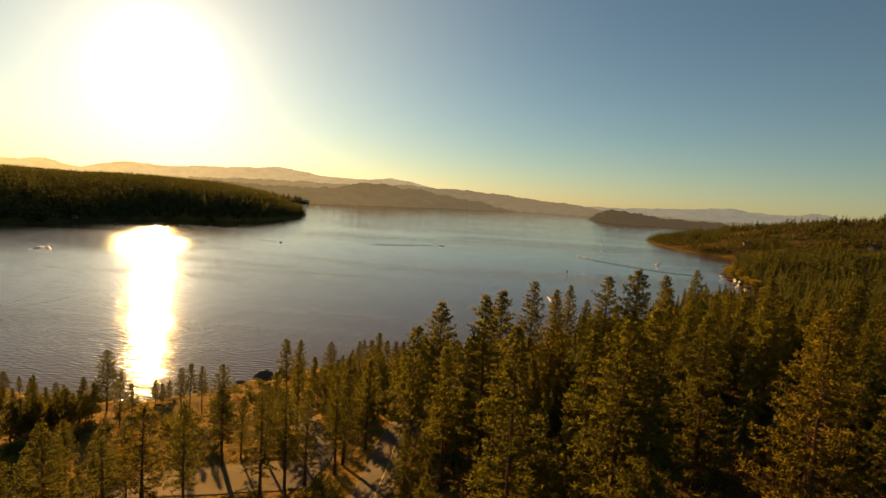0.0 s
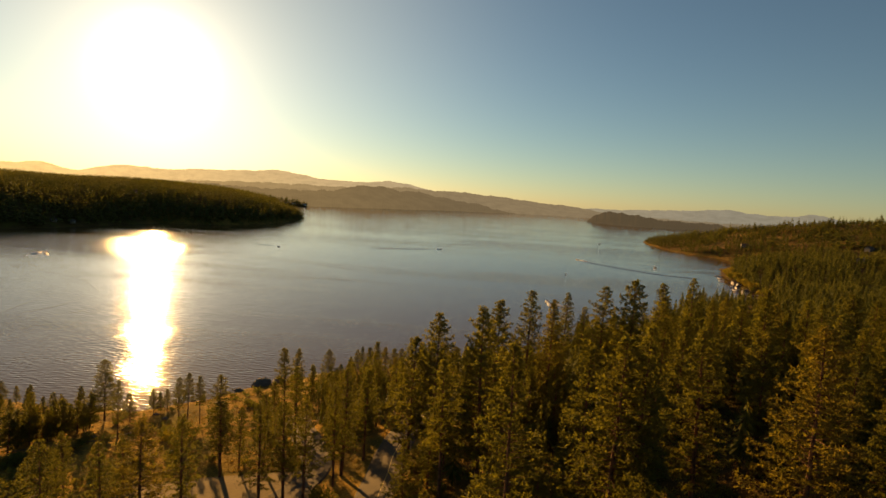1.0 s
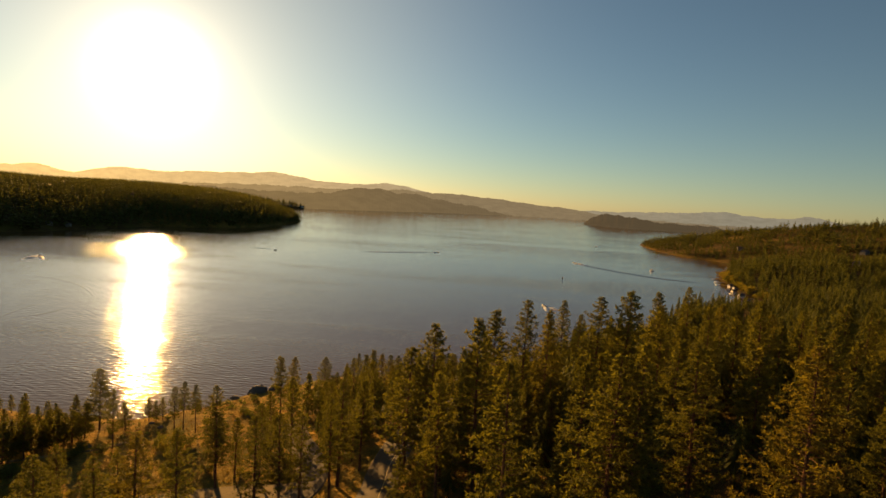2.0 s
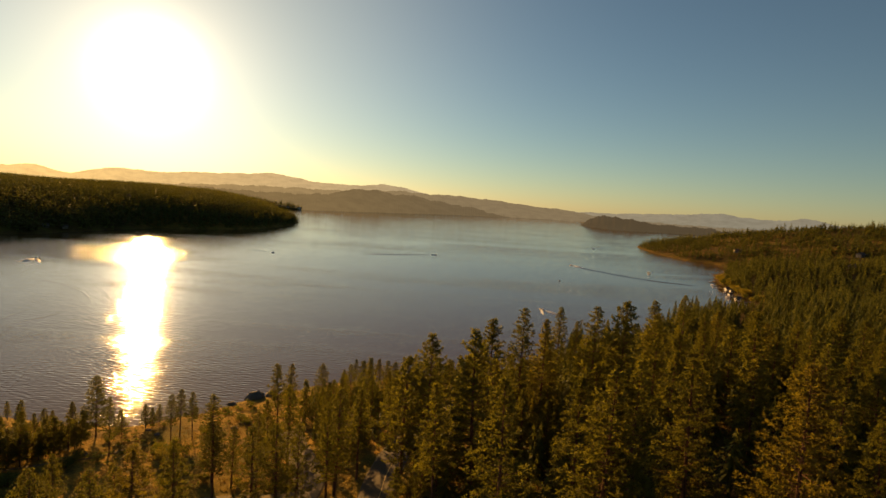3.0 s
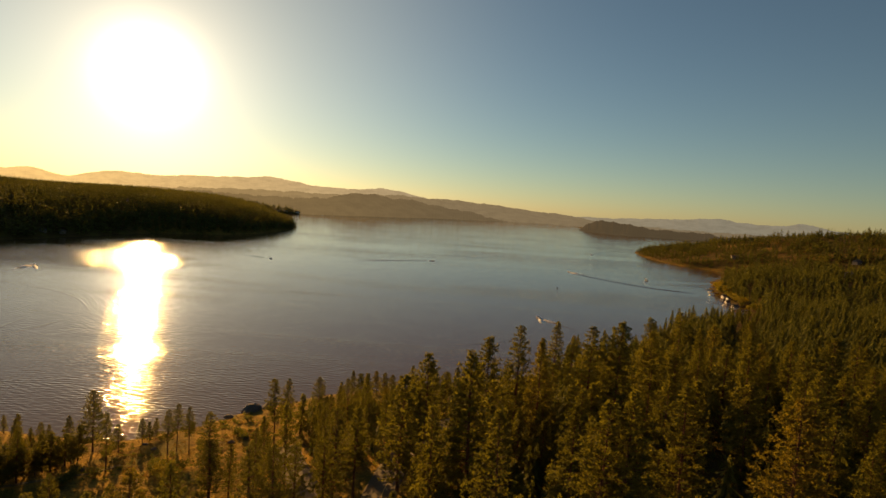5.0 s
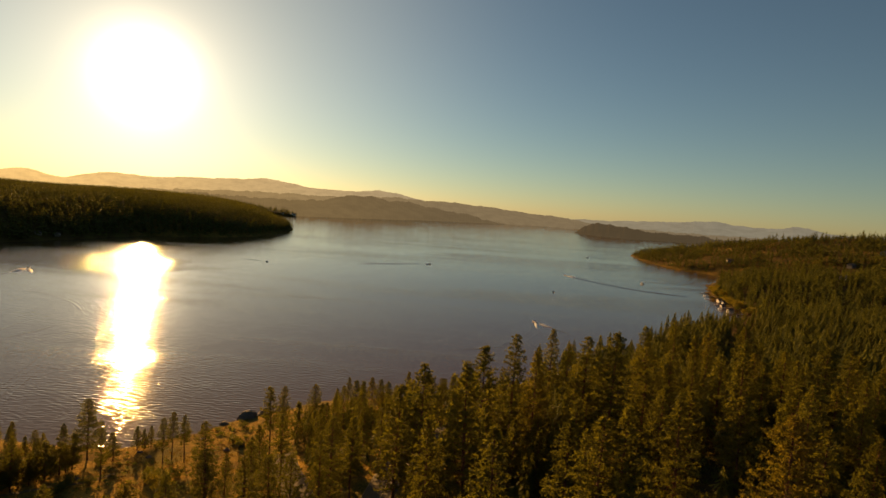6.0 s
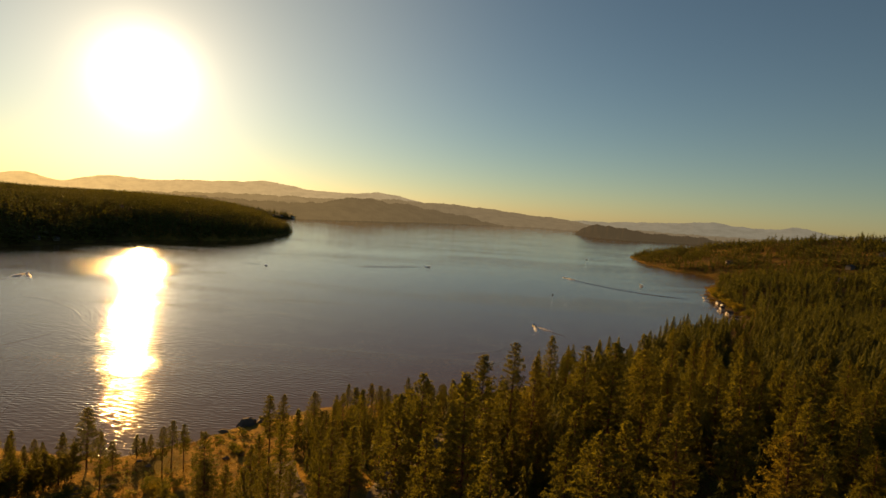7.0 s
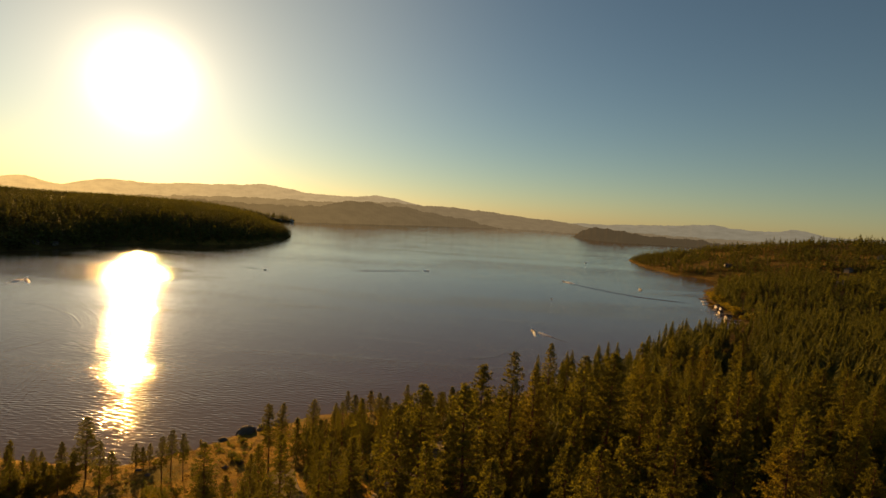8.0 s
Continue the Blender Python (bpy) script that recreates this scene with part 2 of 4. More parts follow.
def inland(px, py, shore):
    """How far inside a closed shoreline each place lies (outside: minus)."""
    best, inside = np.full(px.shape, 1e12), np.zeros(px.shape, bool)
    for (ax, ay), (bx, by) in zip(shore, shore[1:] + shore[:1]):
        ex, ey = bx - ax, by - ay
        k = np.clip(((px - ax) * ex + (py - ay) * ey) / (ex * ex + ey * ey), 0, 1)
        best = np.minimum(best, (px - ax - k * ex) ** 2 + (py - ay - k * ey) ** 2)
        if ey:
            inside ^= ((ay > py) != (by > py)) & (px < ax + (py - ay) * ex / ey)
    return np.sqrt(best) * np.where(inside, 1, -1)


def rolling(x, y, size):
    """Soft swells of about that size, between -1 and 1."""
    x, y = x / size, y / size
    return (np.sin(2.1 * x + 1.7 * np.sin(1.3 * y + 0.4)) + np.sin(1.9 * y - 1.1 * np.sin(1.7 * x + 2.0)) + np.sin(3.3 * (x + y) + 1.2 * np.sin(2.3 * (x - y)))) / 3


def knoll(px, py, x, y, height, reach):
    return height * np.exp(-((px - x) ** 2 + (py - y) ** 2) / reach ** 2)


def ground_z(px, py):
    px, py = np.asarray(px, float), np.asarray(py, float)
    wob = 5 * rolling(px, py, 30) * np.clip(np.hypot(px + 60, py - 190) / 300, 0.25, 1.5)
    e, w, f = inland(px, py, EAST_SHORE) + wob, inland(px, py, WEST_SHORE) + wob, inland(px, py, FAR_SHORE) + 3 * wob
    up = 1 - np.exp(-np.maximum(e, 0) / 60)
    east = 78 * (1 - np.exp(-np.maximum(e, 0) / 700)) + up * (
        knoll(px * 1.5, py, 127, 116, 28, 115) + knoll(px, py, 850, 1350, 14, 300) + knoll(px, py, 950, 980, 42, 380)
        + 1.3 * rolling(px, py, 45) + 0.5 * rolling(px + 9, py, 13) + 7 * rolling(px, py, 260) * np.clip((np.hypot(px, py) - 250) / 300, 0, 1))
    west = 56 * (1 - np.exp(-np.maximum(w, 0) / 130)) + np.clip(w / 200, 0, 1) * 5 * rolling(px, py, 300)
    far = 5 * (1 - np.exp(-np.maximum(f, 0) / 300))
    land = np.where(e > 0, east, np.where(w > 0, west, far))
    bed = -0.5 - np.minimum(14, 0.16 * -np.maximum(np.maximum(e, w), f))
    bank = np.clip(np.maximum(np.maximum(e, w), f) / 3, -1, 1)
    return np.where(np.maximum(np.maximum(e, w), f) > 0, land + 0.8 * np.maximum(bank, 0), bed)


# One sheet of ground, finer ahead and near.
front = np.radians(np.arange(-52, 52.01, 0.25))
rear = np.radians(np.arange(56, 305, 4.0))
angles = np.concatenate([front, rear])
radii = np.concatenate([[0.0, 4.0], np.geomspace(12, 4950, 265)])
gx = radii[:, None] * np.sin(angles)[None, :]
gy = radii[:, None] * np.cos(angles)[None, :]
gz = ground_z(gx, gy)
verts = np.stack([gx, gy, gz], -1).reshape(-1, 3)
tagged(from_arrays("ground", verts, [f[::-1] for f in grid_faces(len(radii), len(angles), True)], GROUND, smooth=True),
       "dry grassy hillside and wooded shores round the lake", "ground", kind="structure")

wr = np.concatenate([[100.0], np.geomspace(140, 4950, 24)])
wa = np.radians(np.arange(0, 360, 5.0))
wv = np.stack([wr[:, None] * np.sin(wa), wr[:, None] * np.cos(wa), np.zeros((len(wr), len(wa)))], -1).reshape(-1, 3)
tagged(from_arrays("water", wv, [f[::-1] for f in grid_faces(len(wr), len(wa), True)], WATER, smooth=True),
       "calm blue-grey lake with fine ripples and sun glitter", "lake", kind="structure")


def range_of_hills(name, profile, feet, depth, material, label, rough, seed):
    """A long range: its crest follows the profile of (bearing, height at 3400 m), its foot the (bearing, distance) of feet; its flanks are cut by gullies."""
    az = np.arange(profile[0][0], profile[-1][0] + 0.01, 0.06)
    crest = np.interp(az, [p[0] for p in profile], [p[1] for p in profile])
    crest = np.convolve(np.pad(crest, 4, mode="edge"), np.ones(9) / 9, "valid")
    foot = np.interp(az, [p[0] for p in feet], [p[1] for p in feet])
    crest = np.maximum(85 + (crest - 85) * (foot + depth) / 3400, 2.0)
    teeth = sum(rolling(az * k + seed, np.full(az.shape, k + seed), 1.0) * a for k, a in ((0.9, 2.4), (2.1, 1.5), (5.3, 0.8), (11.0, 0.6), (17.0, 0.6), (29.0, 0.4)))
    out = []
    steps = [(0.0, 0.0), (0.02, 0.08), (0.07, 0.16), (0.2, 0.32), (0.4, 0.52), (0.6, 0.7), (0.8, 0.87), (0.92, 0.96), (1.0, 1.0), (1.1, 0.93), (1.3, 0.6)]
    for off, share in steps:
        gully = rolling(az * 2.2 + seed * 7 + off * 1.5, np.full(az.shape, off * 3.0 + seed), 2.0) + 0.5 * rolling(az * 6.1 + off * 4, np.full(az.shape, seed + off * 5.0), 2.0)
        r = foot + depth * (off + 0.10 * gully * (1 - share) * min(1, 8 * share))
        z = crest * share * (1 + 0.2 * gully * (1 - share)) - 3 * (share == 0)
        z = z + rough * 1.1 * teeth * min(1, 1.5 * share)
        a = np.radians(az)
        out.append(np.stack([r * np.sin(a), r * np.cos(a), z], -1))
    ob = from_arrays(name, np.concatenate(out), [f[::-1] for f in grid_faces(len(steps), len(az))], material, smooth=True)
    return tagged(ob, label, "hills", kind="structure")


FAR_RANGE = [(-70, 88.6), (-55, 124.8), (-46, 110.3), (-39.2, 108.9), (-37.7, 124.1), (-36.3, 100.9), (-35.1, 87.2), (-33.8, 113.9), (-32.1, 134.9), (-29.9, 133.5), (-28.3, 127), (-26, 142.1), (-21.9, 153), (-20.4, 160.2), (-18.5, 173.3), (-16.6, 161.7), (-14.3, 138.5), (-11, 135.6), (-9, 137.8), (-7.3, 155.9), (-4.9, 140.7), (-2.3, 110.3), (5, 74.1), (12.9, 68.4), (16.4, 73.4), (19.6, 85), (22.8, 95.9), (24.6, 106.7), (26.3, 115.4), (27.9, 100.2), (29.8, 98.7), (31.6, 98.7), (32.6, 119), (33.7, 111.8), (35.1, 89.3), (40, 95.9), (48, 117.6), (60, 88.6)]
MIDDLE_RANGE = [(-30, 63.8), (-20, 93.5), (-12, 97.8), (-5.2, 123.2), (-2.3, 111.3), (-0.5, 119), (2.1, 111.3), (5.8, 98.6), (8.4, 85), (10.9, 78.2), (13.2, 68), (14.5, 53.5), (19.7, 40), (26, 38.2), (36, 55.2)]
FAR_SHORE_HILLS = [(-46, 40), (-33, 50), (-27.2, 56), (-24.8, 66), (-21.0, 62), (-16.5, 61), (-13.2, 71), (-10.0, 114), (-7.8, 117), (-5.6, 98), (-3.9, 99), (-1.8, 76), (1.2, 57), (4.8, 35), (7.2, 8)]
HEADLAND = [(13.3, -14), (14.2, 37), (15.4, 55), (16.5, 56), (17.5, 52), (18.5, 46), (19.5, 38), (20.5, 32), (22, 30), (25, 28), (28, 20), (36, 13.4)]
FAR_COAST = [(-60, 2500), (-17.5, 2380), (-15, 2395), (-10.8, 2560), (-6, 2800), (-4.2, 2900), (-3.6, 2990), (0.9, 3240), (6.8, 3640), (10.3, 3860), (13.2, 3700), (60, 3700)]
ISLE_COAST = [(10, 2900), (12.6, 2870), (13.7, 2840), (16, 2700), (18.2, 2640), (20.4, 2730), (24, 2850), (40, 2900)]
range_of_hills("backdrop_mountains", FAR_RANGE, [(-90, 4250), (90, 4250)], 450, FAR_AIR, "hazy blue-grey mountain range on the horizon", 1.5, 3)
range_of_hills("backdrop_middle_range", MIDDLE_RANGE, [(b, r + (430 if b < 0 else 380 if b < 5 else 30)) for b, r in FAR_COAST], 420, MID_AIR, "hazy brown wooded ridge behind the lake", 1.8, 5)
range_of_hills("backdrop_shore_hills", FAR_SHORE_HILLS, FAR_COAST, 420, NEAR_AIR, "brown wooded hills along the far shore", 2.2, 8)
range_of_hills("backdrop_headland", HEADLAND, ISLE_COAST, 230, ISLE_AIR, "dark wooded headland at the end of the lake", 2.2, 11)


# ---- roads ----
def spline(points, step=1.5):
    out = []
    pts = [np.array(p, float) for p in points]
    pts = [2 * pts[0] - pts[1]] + pts + [2 * pts[-1] - pts[-2]]
    for a, b, c, d in zip(pts, pts[1:], pts[2:], pts[3:]):
        n = max(2, int(np.linalg.norm(c - b) / step))
        for k in range(n):
            t = k / n
            out.append(0.5 * (2 * b + (c - a) * t + (2 * a - 5 * b + 4 * c - d) * t * t + (3 * b - a - 3 * c + d) * t ** 3))
    out.append(pts[-2])
    return np.array(out)


def ribbon(name, points, offsets, lift, material):
    """A strip along a line on the ground; offsets: its cross-section, metres to the right and lift there."""
    line = spline(points)
    ahead = np.gradient(line, axis=0)
    ahead /= np.linalg.norm(ahead, axis=1)[:, None]
    rows = []
    for off, up in offsets:
        x, y = line[:, 0] + ahead[:, 1] * off, line[:, 1] - ahead[:, 0] * off
        rows.append(np.stack([x, y, ground_z(x, y) + lift + up], -1))
    return from_arrays(name, np.concatenate(rows), grid_faces(len(offsets), len(line)), material)


def cross(width, n=9):
    half = width / 2
    mid = [(-half + width * k / (n - 1), 0.0) for k in range(n)]
    return [(-half - 0.9, -0.4)] + mid + [(half + 0.9, -0.4)]


ROAD = [(-14, 30), (-13.5, 70), (-12.3, 100), (-11.5, 117), (-10.6, 134), (-6, 158), (8, 184), (36, 212), (78, 246)]
SIDE_ROAD = [(-33, 113), (-29.5, 121), (-29.5, 131), (-34, 142.5), (-40, 155), (-46, 170)]
TURNOUT = [(-27, 119.5), (-36, 119), (-49, 118), (-60, 115.5), (-70, 111)]
road = tagged(ribbon("road", ROAD, cross(8.0), 0.22, ASPHALT), "worn grey asphalt road with a yellow centre line", "road", kind="structure")
ribbon("centre_line", ROAD, [(0.75, 0.0), (0.93, 0.0)], 0.235, YELLOW).parent = road
side_road = tagged(ribbon("side_road", SIDE_ROAD, cross(7.0), 0.20, ASPHALT), "grey asphalt side road in tree shade", "road", kind="structure")
ribbon("edge_line", SIDE_ROAD[2:], [(3.0, 0.0), (3.12, 0.0)], 0.215, GRAVEL).parent = side_road
tagged(ribbon("turnout", TURNOUT, cross(15.0, 13), 0.14, GRAVEL), "dusty pale paved turnout beside the road", "pavement", kind="structure")


# ---- trees ----
def tube(path, radii, sides):
    """Vertices and faces of a tapering tube along a path."""
    path = np.asarray(path, float)
    v, f = [], []
    for i, (p, r) in enumerate(zip(path, radii)):
        d = path[min(i + 1, len(path) - 1)] - path[max(i - 1, 0)]
        d = d / np.linalg.norm(d)
        side = np.cross(d, (0.31, 0.17, 0.94) if abs(d[2]) < 0.8 else (1, 0, 0))
        side /= np.linalg.norm(side)
        other = np.cross(d, side)
        for k in range(sides):
            a = 2 * math.pi * k / sides
            v.append(p + r * (math.cos(a) * side + math.sin(a) * other))
    for i in range(len(path) - 1):
        for k in range(sides):
            n = (k + 1) % sides
            f.append((i * sides + k, i * sides + n, (i + 1) * sides + n, (i + 1) * sides + k))
    return v, f


def joined(pieces):
    v, f = [], []
    for pv, pf in pieces:
        base = len(v)
        v.extend(pv)
        f.extend(tuple(i + base for i in face) for face in pf)
    return v, f


def tuft(rng, centre, reach, blades, width):
    """A spray of stiff blades round a twig's end."""
    d = rng.normal(size=(blades, 3)) + (0, 0, 0.35)
    d /= np.sqrt((d * d).sum(1))[:, None]
    side = d[:, (1, 2, 0)] * (1, -1, 0.4) + rng.normal(size=(blades, 3)) * 0.3
    side -= d * (side * d).sum(1)[:, None]
    side *= width / np.sqrt((side * side).sum(1))[:, None]
    tip = centre + d * reach * rng.uniform(0.7, 1.15, (blades, 1))
    v = np.empty((blades * 3, 3))
    v[0::3], v[1::3], v[2::3] = centre, tip + side, tip - side
    return v, [(b, b + 1, b + 2) for b in range(0, blades * 3, 3)]


def spray(rng, centre, out, reach, blades, width):
    """A flat fan of needle bunches at a bough's end, pointing outwards."""
    d = rng.normal(size=(blades, 3)) * (1, 1, 0.55) + (out[0] * 0.7, out[1] * 0.7, 0.28)
    d /= np.sqrt((d * d).sum(1))[:, None]
    side = np.cross(d, rng.normal(size=(blades, 3)) * 0.6 + (0, 0, 0.7))
    side *= width / np.sqrt((side * side).sum(1) + 1e-9)[:, None]
    tip = centre + d * reach * rng.uniform(0.65, 1.2, (blades, 1))
    v = np.empty((blades * 3, 3))
    v[0::3], v[1::3], v[2::3] = centre - d * 0.12, tip + side, tip - side
    return v, [(b, b + 1, b + 2) for b in range(0, blades * 3, 3)]


def pine_parts(seed, tall, crown_from, spread, limbs, blunt, dense, fine):
    """Trunk with limbs, and the crown of needle sprays, of a ponderosa-like pine."""
    rng = np.random.RandomState(seed)
    lean = rng.uniform(-0.25, 0.25, 2)
    levels = np.linspace(0, 1, 11)
    axis = np.stack([lean[0] * np.sin(levels * 3 + seed), lean[1] * np.sin(levels * 2.4 + seed), levels * tall], -1)
    girth = 0.30 * tall / 26
    wood = [tube(np.vstack([[axis[0] - (0, 0, 0.8)], axis]), [girth * 1.45] + [girth * (1.15 - 1.08 * k) + 0.02 for k in levels], 7)]
    green = []
    phase = rng.uniform(0, 6.28, 3)
    for i in range(limbs):
        u = crown_from + (1 - crown_from) * ((i + rng.uniform(0, 1)) / limbs) ** 0.86
        start = np.array([np.interp(u, levels, axis[:, k]) for k in range(3)])
        w = (u - crown_from) / (1 - crown_from)
        a = i * 2.39996 + rng.uniform(-0.6, 0.6)
        lobe = 1 + 0.12 * math.sin(2 * a + 11 * w + phase[0]) + 0.05 * math.sin(23 * w + phase[1]) + 0.10 * math.sin(3 * a - 7 * w + phase[2])
        long = spread * (0.5 + 0.5 * min(1, w * 4)) * (1 - w) ** blunt * rng.uniform(0.58, 1.16) * lobe + 0.15
        rise = rng.uniform(-0.34, 0.06) + 0.5 * w
        out = np.array((math.cos(a), math.sin(a), rise))
        across = np.array((-math.sin(a), math.cos(a), 0.0))
        curl = np.array((0, 0, rng.uniform(0.05, 0.3)))
        spine = [start + out * long * t + curl * long * t * t for t in (0, 0.5, 1.0)]
        wood.append(tube(spine, [0.08 * (1 - 0.6 * w), 0.045 * (1 - 0.5 * w), 0.012], 3))
        for k in range(int((3 + long * 2.7) * dense)):
            t = 1.0 - 0.72 * rng.uniform() ** 1.2 if k else 1.0
            at = start + out * long * t + curl * long * t * t + across * rng.normal() * 0.17 * long * t + rng.normal(size=3) * (0.10, 0.10, 0.10)
            if fine:
                green.append(spray(rng, at, out, rng.uniform(0.30, 0.58) * (1.0 - 0.3 * w), 7, 0.062))
            else:
                green.append(spray(rng, at, out, rng.uniform(0.40, 0.74) * (1.0 - 0.35 * w), 5, 0.10))
    for i in range(int(9 * crown_from * 2)):
        u = crown_from * rng.uniform(0.35, 1.0)
        start = np.array([np.interp(u, levels, axis[:, k]) for k in range(3)])
        a = rng.uniform(0, 6.28)
        long = rng.uniform(0.5, 2.2)
        out = np.array((math.cos(a), math.sin(a), rng.uniform(-0.4, 0.1)))
        wood.append(tube([start, start + out * long * 0.5, start + out * long + (0, 0, -0.15)], [0.05, 0.03, 0.012], 3))
    return joined(wood), joined(green)


def pine(seed, tall, crown_from, spread, limbs, blunt=0.66, dense=1.0, fine=False):
    wood, green = pine_parts(seed, tall, crown_from, spread, limbs, blunt, dense, fine)
    tree = new("pine_tree")
    tree["tall"] = tall
    from_arrays("trunk", *wood, BARK, tree)
    from_arrays("crown", *green, NEEDLES, tree)
    return tree


TALL_PINES = [pine(11, 27, 0.34, 4.3, 125, 0.70, 1.05), pine(12, 28, 0.26, 4.7, 135, 0.66, 1.05), pine(13, 25, 0.40, 4.1, 115, 0.62, 1.05), pine(14, 29, 0.32, 4.4, 135, 0.74, 1.05)]
FULL_PINES = [pine(21, 24, 0.10, 5.5, 165, 0.74, 1.05), pine(22, 22, 0.14, 5.4, 155, 0.66, 1.05), pine(23, 26, 0.10, 5.4, 170, 0.84, 1.05), pine(24, 25, 0.16, 5.5, 160, 0.62, 1.05)]
SMALL_PINES = [pine(31, 12, 0.08, 2.6, 90, 0.88), pine(32, 14, 0.14, 2.6, 90, 0.80)]
BROAD_PINES = [pine(41, 20, 0.16, 5.4, 180, 0.46, 1.5, True)]
# The same kinds with finer needles, for the trees that stand closest.
NEAR_TALL = [pine(51, 26, 0.26, 4.5, 125, 0.68, 1.2, True), pine(52, 27, 0.20, 4.7, 130, 0.76, 1.2, True), pine(53, 25, 0.30, 4.6, 120, 0.62, 1.2, True)]
NEAR_FULL = [pine(54, 24, 0.10, 5.6, 160, 0.74, 1.35, True), pine(55, 25, 0.12, 5.7, 160, 0.66, 1.35, True), pine(56, 26, 0.08, 5.6, 165, 0.86, 1.35, True)]


def closest(x, y):
    return math.hypot(x, y) < 98


used = set()


def plant(kinds, x, y, tall, label, rng, group="pines on the near slope", girth=1.0):
    source = kinds[rng.randint(len(kinds))]
    z = float(ground_z(x, y))
    k = tall / source["tall"]
    wide = k * rng.uniform(0.9, 1.12) * girth if tall > 16 else k * rng.uniform(0.9, 1.25) * girth
    a, b, c = source.scale
    fresh = source not in used
    size = (wide, wide, k) if fresh else (wide / a, wide / b, k / c)
    m = Matrix.LocRotScale((x, y, z - 0.1), Euler((rng.uniform(-0.025, 0.025), rng.uniform(-0.025, 0.025), rng.uniform(0, 6.28))), size)
    if not fresh:
        tree = copy_thing(source, m)
    else:
        used.add(source)
        tree = source
        tree.matrix_basis = m
    return tagged(tree, label, "tree", group)


rng = np.random.RandomState(5)
planted = []
# Trees that stand out against the lake: place and height of the tip.
SKYLINE = [(-1, 122, 53.7), (23, 148, 56.2), (41.5, 121, 64.3), (70, 156, 61.8), (45.3, 64.4, 67.8), (40.7, 83, 62.4), (26.7, 70.8, 65.2), (60.3, 84.3, 66),
           (-6.8, 129, 46), (-3, 143, 41), (8.8, 109.5, 58), (14, 138.7, 54.4), (26.5, 130.5, 57), (41.5, 188, 49.8), (46.6, 184.5, 46),
           (36.7, 126.7, 61.8), (60.7, 153, 59.9), (97, 197.7, 49.5), (104.6, 204.7, 49.5), (68.5, 126.5, 59.6), (66, 112, 65.3), (73.7, 118.6, 60)]
SLOPE = [(56, 94, 60.5), (108.4, 136.5, 59.7), (86, 116.6, 65.2), (24, 70, 63.2), (10.1, 67.9, 62.3), (-17.6, 129.5, 37), (1.4, 101, 49.3),
         (-20.5, 163, 34.5), (-28.6, 182, 26.2), (-22.5, 117, 37), (22.7, 80.7, 58.8), (60.7, 123.7, 58.7), (142, 246, 44.8), (72.8, 100.6, 63.6),
         (81.3, 123, 62.5), (74.3, 89.7, 61.6), (58.5, 144.9, 57.5), (-35, 130, 36.2), (-47.7, 174, 27.3), (-49.4, 167.6, 29.2), (-32, 168.5, 25)]
for x, y, tip in SKYLINE:
    plant(NEAR_FULL if closest(x, y) else FULL_PINES + TALL_PINES[1:2] + TALL_PINES[3:], x, y, tip - float(ground_z(x, y)), "tall ponderosa pine with a ragged sunlit crown", rng)
    planted.append((x, y))
for x, y, tip in SLOPE:
    kinds = NEAR_FULL if closest(x, y) else TALL_PINES if x < 5 else FULL_PINES + TALL_PINES[1:2]
    plant(kinds, x, y, tip - float(ground_z(x, y)), "tall ponderosa pine on the dry slope", rng)
    planted.append((x, y))
# Single pines by the turnout, on the clearing and along the near shore: place and height.
SINGLES = [(-50.3, 89.4, 26), (-47.3, 98, 24), (-58.3, 91.2, 22), (-63, 83.4, 25), (-69, 80, 22), (-55, 78, 18), (-36.5, 109.5, 23), (-31.7, 110.5, 22.5), (-27.5, 111, 22),
           (-54, 131, 23.5), (-51.5, 125, 19), (-48.5, 129, 16), (-42, 128, 19.5), (-54, 164.5, 8), (-22, 123, 26), (-78.2, 157.7, 16), (-79.6, 165.8, 15.5), (-74.1, 162.7, 15.5),
           (-82, 193, 3.5), (-81, 113, 15), (-34.8, 166, 13), (-62, 104, 17), (-70, 96, 16)]
SHORE_PINES = [(-109.4, 139, 15.4), (-111.8, 134.9, 11.1), (-112.6, 139, 10.4), (-109.9, 142.3, 10.6), (-108.3, 144.3, 9.2), (-107.8, 146.3, 9.3), (-106.4, 147.5, 11.5),
               (-106.7, 150.4, 9.2), (-105.2, 151.8, 9.9), (-104.9, 154, 8.7), (-104.6, 156.4, 10.9), (-105.5, 164.5, 19.6), (-92.1, 149.8, 17.5),
               (-97.7, 165, 9.3), (-95.4, 174.5, 8.2), (-93.3, 175.2, 6.9), (-91.9, 176.5, 7.7), (-113.5, 143, 8.5), (-115, 147, 9.5), (-111, 149, 8)]
for x, y, tall in SHORE_PINES:
    plant(TALL_PINES[1:2] if x == -92.1 else FULL_PINES[1:2] if tall > 14 else SMALL_PINES, x, y, tall, "dark bushy pine near the water's edge", rng, "pines along the near shore", 0.85 if x == -92.1 else rng.uniform(1.0, 1.5) if tall < 14 else 0.95)
    planted.append((x, y))
for x, y, tall in SINGLES:
    slim = -80 < x < -74 and y > 150
    kinds = NEAR_TALL if y < 132 else TALL_PINES[2:3] if slim else TALL_PINES if tall > 18.6 else FULL_PINES[1:2] + TALL_PINES[1:3] if tall > 13.5 else SMALL_PINES
    plant(kinds, x, y, tall, "pine with an open crown and bare lower trunk", rng, "pines round the clearing", 0.8 if slim else 1.15 if tall > 13.5 else 1.1)
    planted.append((x, y))


